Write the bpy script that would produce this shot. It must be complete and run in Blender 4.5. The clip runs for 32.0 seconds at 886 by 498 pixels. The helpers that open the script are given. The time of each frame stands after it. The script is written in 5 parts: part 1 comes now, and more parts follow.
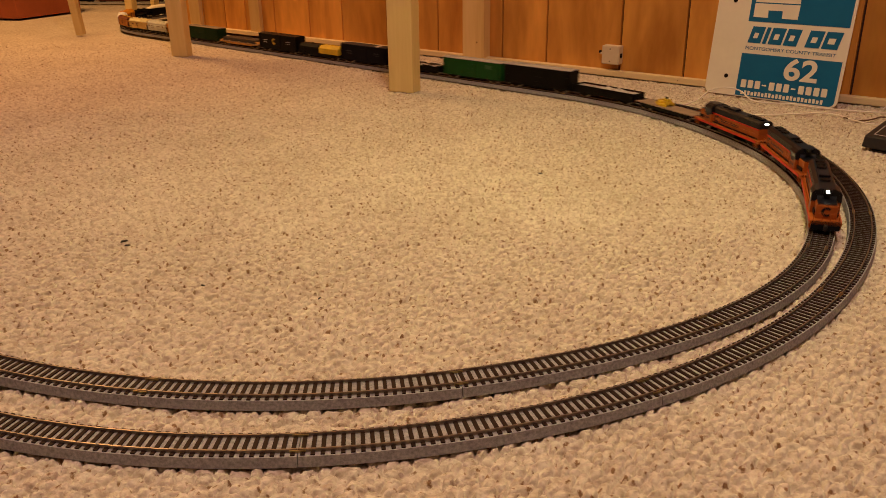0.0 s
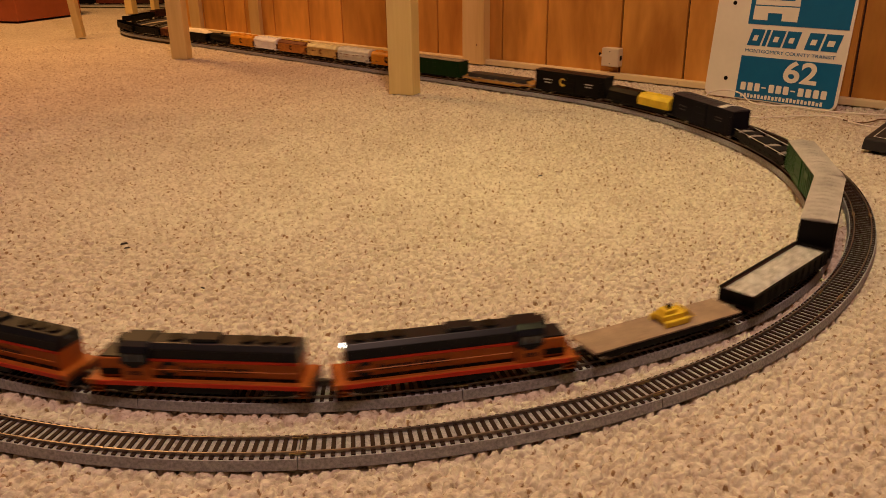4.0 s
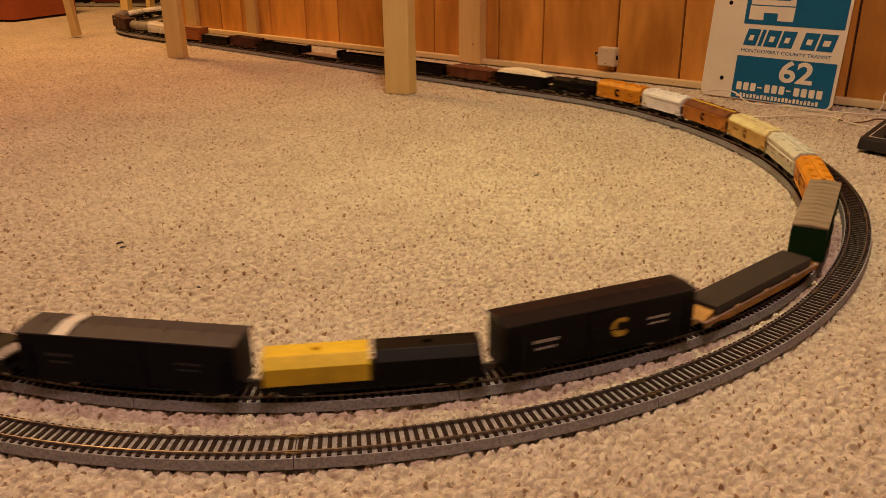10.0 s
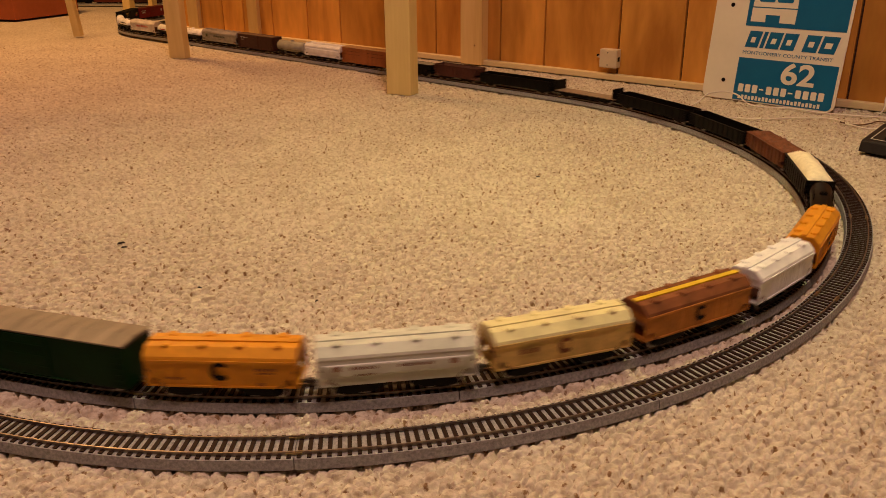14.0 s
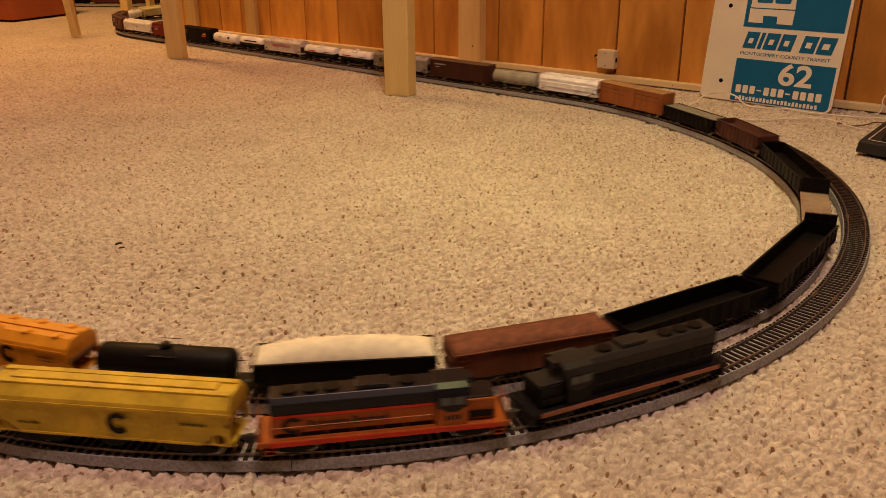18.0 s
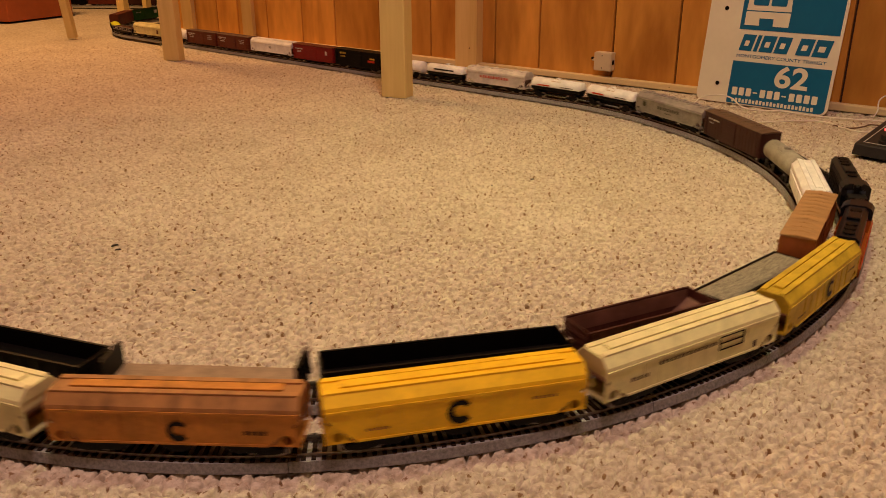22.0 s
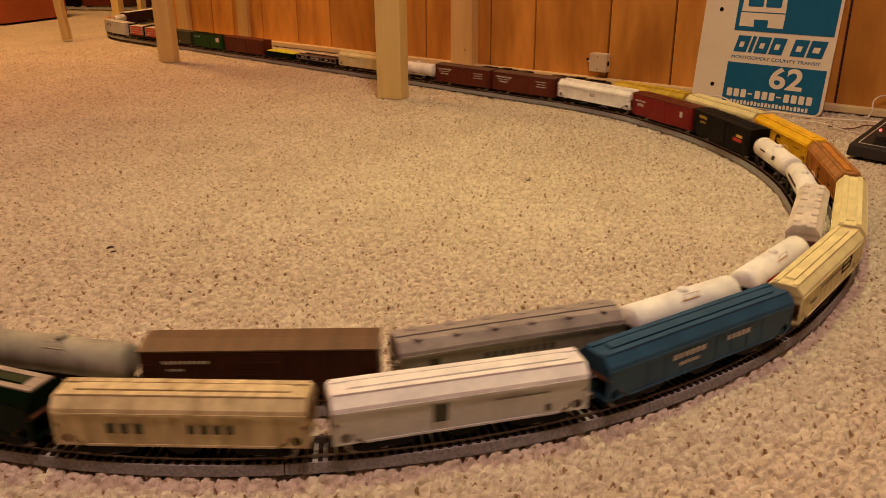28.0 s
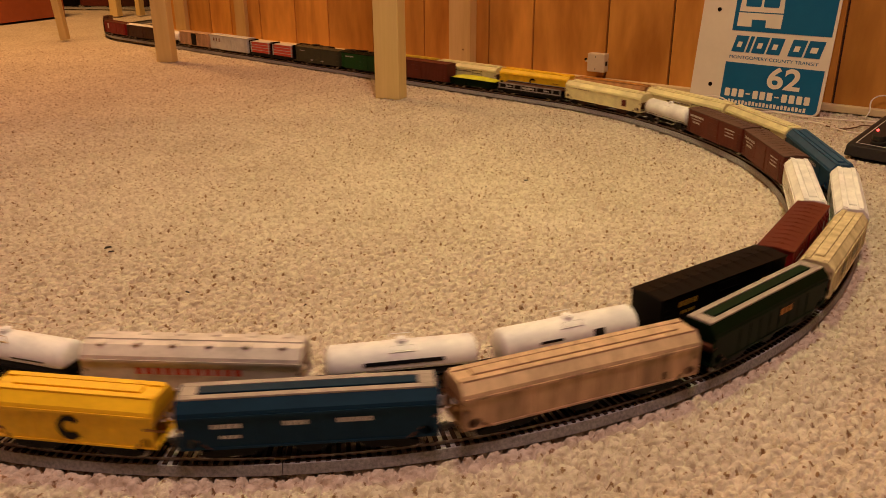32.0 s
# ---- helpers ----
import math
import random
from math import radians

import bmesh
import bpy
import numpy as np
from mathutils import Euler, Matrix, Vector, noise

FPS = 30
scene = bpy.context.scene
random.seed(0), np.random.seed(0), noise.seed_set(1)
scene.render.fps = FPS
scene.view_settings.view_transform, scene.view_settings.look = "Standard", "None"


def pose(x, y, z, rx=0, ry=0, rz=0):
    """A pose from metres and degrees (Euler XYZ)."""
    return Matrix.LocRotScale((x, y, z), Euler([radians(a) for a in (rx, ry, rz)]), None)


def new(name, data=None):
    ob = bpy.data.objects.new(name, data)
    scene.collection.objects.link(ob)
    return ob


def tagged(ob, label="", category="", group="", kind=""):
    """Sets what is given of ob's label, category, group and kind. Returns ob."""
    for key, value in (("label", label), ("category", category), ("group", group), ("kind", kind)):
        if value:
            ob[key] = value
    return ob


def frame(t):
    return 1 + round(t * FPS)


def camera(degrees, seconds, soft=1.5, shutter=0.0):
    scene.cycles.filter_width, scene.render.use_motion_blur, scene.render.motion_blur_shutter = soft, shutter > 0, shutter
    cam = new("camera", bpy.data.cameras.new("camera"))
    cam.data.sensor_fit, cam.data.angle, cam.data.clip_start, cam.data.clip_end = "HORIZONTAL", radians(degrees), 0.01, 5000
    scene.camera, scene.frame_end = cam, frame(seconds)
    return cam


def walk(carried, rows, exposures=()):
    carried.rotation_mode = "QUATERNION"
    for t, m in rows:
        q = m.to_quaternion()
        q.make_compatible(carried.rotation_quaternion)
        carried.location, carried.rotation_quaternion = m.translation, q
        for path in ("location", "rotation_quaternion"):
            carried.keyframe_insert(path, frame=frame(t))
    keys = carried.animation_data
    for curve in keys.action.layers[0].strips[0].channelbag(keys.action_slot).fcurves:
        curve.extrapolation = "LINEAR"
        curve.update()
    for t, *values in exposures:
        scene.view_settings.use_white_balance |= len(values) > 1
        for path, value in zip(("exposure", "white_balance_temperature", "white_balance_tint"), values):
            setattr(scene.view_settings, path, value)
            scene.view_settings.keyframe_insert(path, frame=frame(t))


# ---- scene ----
# ---- camera ----
cam = camera(57.572, 32.0, soft=0.7, shutter=0.9)
EYE = (0.0, 0.0, 0.3306)
TURNS = """0 68.261 0.718 -0.286;0.5 68.257 0.750 -0.225;1 68.185 0.802 -0.156;1.5 68.311 0.842 -0.038;2 68.321 0.791 -0.115;2.5 68.425 0.777 -0.188;3 68.420 0.786 -0.268
3.5 68.455 0.757 -0.296;5.5 68.290 0.626 -0.302;6 68.287 0.437 -0.412;6.5 68.293 0.627 -0.315;7 68.214 0.627 -0.163;7.5 68.142 0.607 -0.212;8 68.224 0.621 -0.293
8.5 68.239 0.643 -0.348;9 68.332 0.597 -0.443;9.5 68.360 0.560 -0.480;10 68.381 0.622 -0.540;10.5 68.375 0.560 -0.487;11 68.284 0.584 -0.397;11.5 68.303 0.599 -0.330
12 68.350 0.552 -0.408;12.5 68.398 0.488 -0.439;13 68.453 0.476 -0.443;13.5 68.473 0.522 -0.442;14 68.460 0.473 -0.399;14.5 68.368 0.390 -0.452;16.5 68.606 0.516 -0.579
17 68.661 0.533 -0.575;17.5 68.627 0.505 -0.518;18 68.498 0.407 -0.536;18.5 68.546 0.408 -0.544;19 68.664 0.445 -0.584;19.5 68.693 0.418 -0.651;20 68.696 0.374 -0.716
20.5 68.558 0.338 -0.613;21 68.496 0.345 -0.590;21.5 68.603 0.387 -0.644;22 68.641 0.317 -0.742;22.5 68.625 0.258 -0.807;23 68.641 0.310 -0.791;23.5 68.642 0.344 -0.838
24 68.702 0.334 -0.906;24.5 68.675 0.349 -0.956;25 68.568 0.423 -0.899;25.5 68.610 0.454 -0.863;27.5 68.847 0.428 -1.058;28 68.728 0.334 -1.059;28.5 68.668 0.287 -1.068
29 68.653 0.296 -1.120;29.5 68.748 0.291 -1.137;30 68.764 0.312 -1.141;30.5 68.854 0.370 -1.216;31 68.822 0.283 -1.222;31.5 68.783 0.284 -1.211;32 68.724 0.295 -1.184"""
CAMERA_ROWS = [[float(v) for v in row.split()] for row in TURNS.replace("\n", ";").split(";")]
walk(cam, [(t, pose(*EYE, a, b, c)) for t, a, b, c in CAMERA_ROWS], [(0.0, 0.0), (32.0, 0.0)])

# ---- world and lamps ----
world = bpy.data.worlds.new("world")
scene.world = world
world.use_nodes = True
world.node_tree.nodes["Background"].inputs[0].default_value = (1.0, 0.68, 0.42, 1)
world.node_tree.nodes["Background"].inputs[1].default_value = 0.006


def added_lamp(x, y, size, watts, colour, spread):
    """An added, unseen flat round lamp under the ceiling that shines down within its spread, in degrees."""
    data = bpy.data.lights.new("added_lamp_light", "AREA")
    data.shape, data.size, data.energy, data.color, data.spread = "DISK", size, watts, colour, radians(spread)
    lamp = new("added_lamp_light", data)
    lamp.matrix_world = pose(x, y, 2.22)


# added lamps, none in view: a yellow downlight over the loop, rosier ones above the camera and to its side, and one in
# the far corner
# yellow middle and rosy sides stand in for the lens's own colour shading
LAMPS = [(0.12, 1.02, 0.16, 2.05, (1.0, 0.95, 0.33), 57), (0.15, 0.15, 0.24, 27.5, (1.0, 0.605, 0.49), 180), (-1.1, 0.50, 0.24, 6.5, (1.0, 0.42, 0.30), 180), (-1.5, 2.9, 0.55, 50.0, (1.0, 0.49, 0.16), 180)]
for x, y, size, watts, tint, spread in LAMPS:
    added_lamp(x, y, size, watts, tint, spread)

# ---- materials ----


def material(name, colour, rough=0.6, metal=0.0, noise_scale=0.0, spread=0.0, bump=0.0, second=None, stretch=(1, 1, 1), spec=0.5, tone=0.0, swirl=0.0):
    """A surface with a base colour that varies by noise at two scales, and fine relief."""
    m = bpy.data.materials.new(name)
    m.use_nodes = True
    nt = m.node_tree
    n, l = nt.nodes, nt.links
    b = n["Principled BSDF"]
    b.inputs["Roughness"].default_value, b.inputs["Metallic"].default_value = rough, metal
    b.inputs["Specular IOR Level"].default_value = spec
    b.inputs["Base Color"].default_value = (*colour, 1)
    if not noise_scale:
        return m
    co = n.new("ShaderNodeTexCoord")
    mp = n.new("ShaderNodeMapping")
    mp.inputs["Scale"].default_value = stretch
    l.new(co.outputs["Object"], mp.inputs[0])
    info = n.new("ShaderNodeObjectInfo")
    shift = n.new("ShaderNodeVectorMath")
    shift.operation = "ADD"
    l.new(mp.outputs[0], shift.inputs[0])
    l.new(info.outputs["Random"], shift.inputs[1])
    coarse = n.new("ShaderNodeTexNoise")
    coarse.inputs["Scale"].default_value, coarse.inputs["Detail"].default_value = noise_scale, 5
    fine = n.new("ShaderNodeTexNoise")
    fine.inputs["Scale"].default_value, fine.inputs["Detail"].default_value = noise_scale * 7, 3
    l.new(shift.outputs[0], coarse.inputs["Vector"])
    l.new(shift.outputs[0], fine.inputs["Vector"])
    mix = n.new("ShaderNodeMath")
    mix.operation = "MULTIPLY_ADD"
    mix.inputs[1].default_value = 0.4
    l.new(fine.outputs["Fac"], mix.inputs[0])
    l.new(coarse.outputs["Fac"], mix.inputs[2])
    ramp = n.new("ShaderNodeValToRGB")
    lo, hi = ramp.color_ramp.elements
    lo.position, hi.position = 0.45, 0.95
    lo.color = (*(c * (1 - spread) for c in colour), 1)
    hi.color = (*(second or [min(1, c * (1 + spread)) for c in colour]), 1)
    l.new(mix.outputs[0], ramp.inputs[0])
    coarse.inputs["Distortion"].default_value = swirl
    last = ramp.outputs[0]
    if tone:
        # each piece a little lighter or darker than the next
        span = n.new("ShaderNodeMapRange")
        span.inputs["To Min"].default_value, span.inputs["To Max"].default_value = 1 - tone, 1 + tone
        l.new(info.outputs["Random"], span.inputs["Value"])
        hue = n.new("ShaderNodeHueSaturation")
        l.new(span.outputs[0], hue.inputs["Value"])
        l.new(last, hue.inputs["Color"])
        last = hue.outputs[0]
    l.new(last, b.inputs["Base Color"])
    if bump:
        bp = n.new("ShaderNodeBump")
        bp.inputs["Strength"].default_value, bp.inputs["Distance"].default_value = 0.6, bump
        l.new(mix.outputs[0], bp.inputs["Height"])
        l.new(bp.outputs[0], b.inputs["Normal"])
    return m


def paint(name, colour, rough=0.45, grime=0.18, spec=0.25):
    """Model paint: even colour with slight grime and uneven gloss."""
    return material(name, colour, rough, 0.0, 45.0, grime, 0.00008, spec=spec)


GREY_BED = material("grey_plastic_roadbed", (0.27, 0.27, 0.278), 0.75, 0, 400, 0.42, 0.0003)
SLEEPER = material("dark_brown_plastic", (0.017, 0.007, 0.004), 0.65, 0, 300, 0.3, 0.0001, spec=0.2)
BRASS = material("dull_brass", (0.42, 0.33, 0.17), 0.3, 0.9, 200, 0.2)
RAIL = material("brown_steel_rail", (0.21, 0.175, 0.15), 0.33, 0.75, 200, 0.4)
PINE = material("pine_wood", (0.74, 0.56, 0.22), 0.55, 0, 5, 0.10, 0.0003, second=(0.84, 0.67, 0.30), stretch=(3.5, 3.5, 0.25))
DARK = paint("black_paint", (0.0035, 0.003, 0.003), 0.5, spec=0.14)
STEEL = material("blackened_steel", (0.05, 0.045, 0.04), 0.5, 0.6, 120, 0.3)
WHEEL = material("bright_wheel_steel", (0.35, 0.32, 0.28), 0.35, 0.9, 120, 0.2)
GREY_ROOF = material("weathered_grey_roof", (0.37, 0.345, 0.335), 0.6, 0, 40, 0.3, 0.0002)
WHITE_MARK = paint("white_marking", (0.62, 0.6, 0.56), 0.5)

# ---- small builders ----


def box(bm, x0, x1, y0, y1, z0, z1):
    v = [bm.verts.new((x, y, z)) for x in (x0, x1) for y in (y0, y1) for z in (z0, z1)]
    for f in ((0, 1, 3, 2), (4, 6, 7, 5), (0, 4, 5, 1), (2, 3, 7, 6), (0, 2, 6, 4), (1, 5, 7, 3)):
        bm.faces.new([v[i] for i in f])
    return bm


def prism(bm, outline, x0, x1):
    """An outline in the y-z plane, drawn out along x."""
    a = [bm.verts.new((x0, y, z)) for y, z in outline]
    b = [bm.verts.new((x1, y, z)) for y, z in outline]
    n = len(a)
    for i in range(n):
        bm.faces.new((a[i], a[(i + 1) % n], b[(i + 1) % n], b[i]))
    bm.faces.new(a[::-1])
    bm.faces.new(b)
    return bm


def side_prism(bm, outline, y0, y1):
    """An outline in the x-z plane, drawn out along y."""
    a = [bm.verts.new((x, y0, z)) for x, z in outline]
    b = [bm.verts.new((x, y1, z)) for x, z in outline]
    n = len(a)
    for i in range(n):
        bm.faces.new((a[(i + 1) % n], a[i], b[i], b[(i + 1) % n]))
    bm.faces.new(a)
    bm.faces.new(b[::-1])
    return bm


def rod(bm, a, b, r, n=10, r2=None):
    """A round rod from a to b."""
    a, b = Vector(a), Vector(b)
    d = b - a
    m = Matrix.Translation((a + b) / 2) @ d.to_track_quat("Z", "Y").to_matrix().to_4x4()
    bmesh.ops.create_cone(bm, cap_ends=True, segments=n, radius1=r, radius2=r if r2 is None else r2, depth=d.length, matrix=m)
    return bm


def finish(bm, bevel=0.0):
    bmesh.ops.recalc_face_normals(bm, faces=bm.faces)
    if bevel:
        bmesh.ops.bevel(bm, geom=[e for e in bm.edges if len(e.link_faces) == 2 and e.calc_face_angle(0) > 0.6], offset=bevel, segments=2, profile=0.6, affect="EDGES", clamp_overlap=True)
    return bm


def mesh_of(bm, name, mat, bevel=0.0, smooth=False):
    finish(bm, bevel)
    me = bpy.data.meshes.new(name)
    bm.to_mesh(me)
    bm.free()
    me.materials.append(mat)
    if smooth:
        me.shade_smooth()
    return me


def part(name, bm, mat, parent=None, label="", bevel=0.0, smooth=False, at=None):
    """One mesh object under a thing or a part."""
    ob = new(name, mesh_of(bm, name, mat, bevel, smooth))
    if parent:
        ob.parent = parent
    if at is not None:
        ob.matrix_basis = at
    return tagged(ob, label)


def shared(name, me, parent, at):
    ob = new(name, me)
    ob.parent = parent
    ob.matrix_basis = at
    return ob


def B():
    return bmesh.new()


# ---- the two tracks, laid of curved pieces ----
class Line:
    """A track's centre line: a start, a heading and pieces of a length and a radius (0: straight)."""

    def __init__(self, x, y, heading, pieces, step=0.004):
        pts, hs, joints, s = [(x, y)], [heading], [0.0], 0.0
        h = heading
        for length, radius in pieces:
            n = max(1, round(length / step))
            d, k = length / n, (1 / radius if radius else 0)
            for _ in range(n):
                x, y = x + d * math.cos(h + k * d / 2), y + d * math.sin(h + k * d / 2)
                h += k * d
                pts.append((x, y))
                hs.append(h)
            s += length
            joints.append(s)
        self.p, self.h, self.joints = np.array(pts), np.array(hs), joints
        self.s = np.r_[0, np.cumsum(np.linalg.norm(np.diff(self.p, axis=0), axis=1))]

    def at(self, s):
        return np.interp(s, self.s, self.p[:, 0]), np.interp(s, self.s, self.p[:, 1]), np.interp(s, self.s, self.h)


LEAD = 5.6
ARC_IN, ARC_OUT = 0.61 * radians(22.5), 0.67 * radians(22.5)


def laid(x, y, degrees, lead, arcs, radii, back, bend_radius, bend, rest, turn, radius):
    """A line through x, y: 0.6 m on from there lie the curved pieces; before that a first curve and a long straight."""
    h, first = radians(degrees), radius * radians(turn)
    x, y = x + 0.6 * math.cos(h), y + 0.6 * math.sin(h)
    for k in range(20):
        x, y, h = x - first / 20 * math.cos(h - first / radius / 40), y - first / 20 * math.sin(h - first / radius / 40), h - first / radius / 20
    straight = lead + 0.6 - first
    x, y = x - straight * math.cos(h), y - straight * math.sin(h)
    pieces = [(straight - 0.492, 0), (0.246, 0), (0.246, 0), (first, radius)] + [(arcs, r) for r in radii]
    n = round(back / 0.246)
    pieces += [(back / n, 0)] * n + [(bend_radius * radians(bend / 4), -bend_radius)] * 4 + [(rest, 0)]
    return Line(x, y, h, pieces)


INNER = laid(-0.96780, 0.92183, -30.590, LEAD, ARC_IN, (0.657, 0.626, 0.708, 0.503, 0.666, 0.623, 0.879, 0.692), 1.78, 0.48, 95, 7.0, 22.6, 0.61)
OUTER = laid(-0.96363, 1.10349, -48.835, LEAD, ARC_OUT, (0.560, 0.610, 0.637, 0.675, 0.803, 0.736, 0.626, 0.610), 1.78, 0.43, 95, 2.0, 4.4, 0.67)
RAIL_TOP = 0.0105


def sweep(line, s0, s1, outline, step=0.012):
    """The outline (offset to the left, height) carried along a line, as verts and faces."""
    n = max(2, round((s1 - s0) / step) + 1)
    verts, faces, k = [], [], len(outline)
    for s in np.linspace(s0, s1, n):
        x, y, h = line.at(s)
        verts += [(x - o * math.sin(h), y + o * math.cos(h), z) for o, z in outline]
    for i in range(n - 1):
        for j in range(k):
            a, b = i * k + j, i * k + (j + 1) % k
            faces.append((a, b, b + k, a + k))
    faces += [tuple(range(k))[::-1], tuple(range((n - 1) * k, n * k))]
    return verts, faces


def swept(name, line, s0, s1, outline, mat, parent, step=0.012):
    me = bpy.data.meshes.new(name)
    me.from_pydata(*(lambda v: (v[0], [], v[1]))(sweep(line, s0, s1, outline, step)))
    me.materials.append(mat)
    ob = new(name, me)
    ob.parent = parent
    return ob


def track(line, near):
    """Track pieces with their grey bed, two rails and sleepers; near: the stretch whose sleepers are parts of their own."""
    bm = box(B(), -0.00150, 0.00150, -0.0130, 0.0130, 0.0068, 0.0086)
    sleeper = mesh_of(bm, "sleeper", SLEEPER)
    joiner = mesh_of(box(box(B(), -0.0055, 0.0055, -0.0014, -0.0006, 0.0083, 0.0100), -0.0055, 0.0055, 0.0006, 0.0014, 0.0083, 0.0100), "rail_joiner", BRASS)
    for a, b in zip(line.joints, line.joints[1:]):
        if b - a < 0.01:
            continue
        thing = tagged(new("track_piece"), "grey plastic model track piece with brown sleepers on carpet", "model track", "model railway track")
        swept("roadbed", line, a + 0.0003, b - 0.0003, [(-0.0152, 0.0), (-0.0140, 0.0076), (0.0140, 0.0076), (0.0152, 0.0)], GREY_BED, thing)
        for o in (-0.00895, 0.00895):
            swept("rail", line, a + 0.0002, b - 0.0002, [(o - 0.0007, 0.0084), (o - 0.0005, RAIL_TOP), (o + 0.0005, RAIL_TOP), (o + 0.0007, 0.0084)], RAIL, thing)
        if near[0] < a < near[1]:
            x, y, h = line.at(a)
            for o in (-0.00895, 0.00895):
                shared("rail_joiner", joiner, thing, pose(x, y, 0, rz=math.degrees(h)) @ pose(0, o, 0))
        n = round((b - a) / 0.0066)
        rest = ([], [])
        for i in range(n):
            s = a + (i + 0.5) * (b - a) / n
            x, y, h = line.at(s)
            if near[0] < s < near[1]:
                shared("sleeper", sleeper, thing, pose(x, y, 0, rz=math.degrees(h)))
            else:
                m = pose(x, y, 0, rz=math.degrees(h))
                k = len(rest[0])
                rest[0].extend(tuple(m @ Vector((u, v, w))) for u in (-0.00150, 0.00150) for v in (-0.013, 0.013) for w in (0.0068, 0.0086))
                rest[1].extend([tuple(k + j for j in f) for f in ((1, 3, 7, 5), (0, 1, 5, 4), (2, 6, 7, 3), (0, 2, 3, 1), (4, 5, 7, 6))])
        if rest[0]:
            me = bpy.data.meshes.new("sleeper_rest")
            me.from_pydata(rest[0], [], rest[1])
            me.materials.append(SLEEPER)
            ob = new("sleeper_rest", me)
            ob.parent = thing
            tagged(ob, kind="stuff")


# ---- the room ----
WALL = pose(0.0552, 2.2066, 0, rz=-40.33)


def carpet_material(name, relief):
    """Looped wool in mottled beige, with the shade of loop gaps painted as darker flecks; relief: fine bumps where the
    loops are not modelled.
    """
    m = material(name, (0.50, 0.42, 0.33), 0.95, spec=0.08)
    nt = m.node_tree
    n, l = nt.nodes, nt.links
    b = n["Principled BSDF"]
    b.inputs["Sheen Weight"].default_value = 0.15
    co = n.new("ShaderNodeTexCoord")

    def noise_at(scale, detail):
        t = n.new("ShaderNodeTexNoise")
        t.inputs["Scale"].default_value, t.inputs["Detail"].default_value = scale, detail
        l.new(co.outputs["Object"], t.inputs["Vector"])
        return t.outputs["Fac"]

    loop_tint, ragged, broad = noise_at(150, 5), noise_at(380, 3), noise_at(6, 3)
    ramp = n.new("ShaderNodeValToRGB")
    e = ramp.color_ramp.elements
    e[0].position, e[0].color = 0.34, (0.48, 0.405, 0.31, 1)
    e[1].position, e[1].color = 0.62, (0.72, 0.66, 0.545, 1)
    l.new(loop_tint, ramp.inputs[0])
    # dark dashes along slanting rows, of uneven size: painted shade of the gaps between loops
    turned = n.new("ShaderNodeMapping")
    turned.inputs["Rotation"].default_value = (0, 0, radians(-40))
    l.new(co.outputs["Object"], turned.inputs[0])
    rows = n.new("ShaderNodeMapping")
    rows.inputs["Location"].default_value = (0.5, 0.5, 0)
    rows.inputs["Scale"].default_value = (92, 104, 1)
    l.new(turned.outputs[0], rows.inputs[0])
    cells = n.new("ShaderNodeTexVoronoi")
    cells.voronoi_dimensions = "2D"
    cells.inputs["Scale"].default_value, cells.inputs["Randomness"].default_value = 1.0, 0.42
    l.new(rows.outputs[0], cells.inputs["Vector"])
    size = n.new("ShaderNodeSeparateColor")
    l.new(cells.outputs["Color"], size.inputs[0])
    uneven = n.new("ShaderNodeMath")
    uneven.operation = "MULTIPLY_ADD"
    uneven.inputs[1].default_value = 0.20
    l.new(size.outputs[0], uneven.inputs[0])
    l.new(cells.outputs["Distance"], uneven.inputs[2])
    torn = n.new("ShaderNodeMath")
    torn.operation = "MULTIPLY_ADD"
    torn.inputs[1].default_value = 0.62
    l.new(ragged, torn.inputs[0])
    l.new(uneven.outputs[0], torn.inputs[2])
    dark = n.new("ShaderNodeValToRGB")
    d = dark.color_ramp.elements
    d[0].position, d[0].color = 0.42, (0.42, 0.295, 0.19, 1)
    d[1].position, d[1].color = 0.56, (1, 1, 1, 1)
    l.new(torn.outputs[0], dark.inputs[0])
    soil = n.new("ShaderNodeValToRGB")
    q = soil.color_ramp.elements
    q[0].position, q[0].color = 0.3, (0.88, 0.86, 0.84, 1)
    q[1].position, q[1].color = 0.7, (1, 1, 1, 1)
    l.new(broad, soil.inputs[0])
    last = ramp.outputs[0]
    for layer in (dark.outputs[0], soil.outputs[0]):
        mul = n.new("ShaderNodeMix")
        mul.data_type, mul.blend_type = "RGBA", "MULTIPLY"
        mul.inputs[0].default_value = 1.0
        l.new(last, mul.inputs[6])
        l.new(layer, mul.inputs[7])
        last = mul.outputs[2]
    l.new(last, b.inputs["Base Color"])
    if not relief:
        # short strands of yarn on each loop
        strands = n.new("ShaderNodeMapping")
        strands.inputs["Rotation"].default_value = (0, 0, radians(-40))
        strands.inputs["Scale"].default_value = (1.0, 1.7, 1.0)
        l.new(co.outputs["Object"], strands.inputs[0])
        yarn = n.new("ShaderNodeTexVoronoi")
        yarn.inputs["Scale"].default_value, yarn.inputs["Randomness"].default_value = 230, 1.0
        l.new(strands.outputs[0], yarn.inputs["Vector"])
        fuzz = n.new("ShaderNodeMath")
        fuzz.operation = "MULTIPLY_ADD"
        fuzz.inputs[1].default_value = -1.0
        l.new(yarn.outputs["Distance"], fuzz.inputs[0])
        l.new(noise_at(900, 2), fuzz.inputs[2])
        height = fuzz.outputs[0]
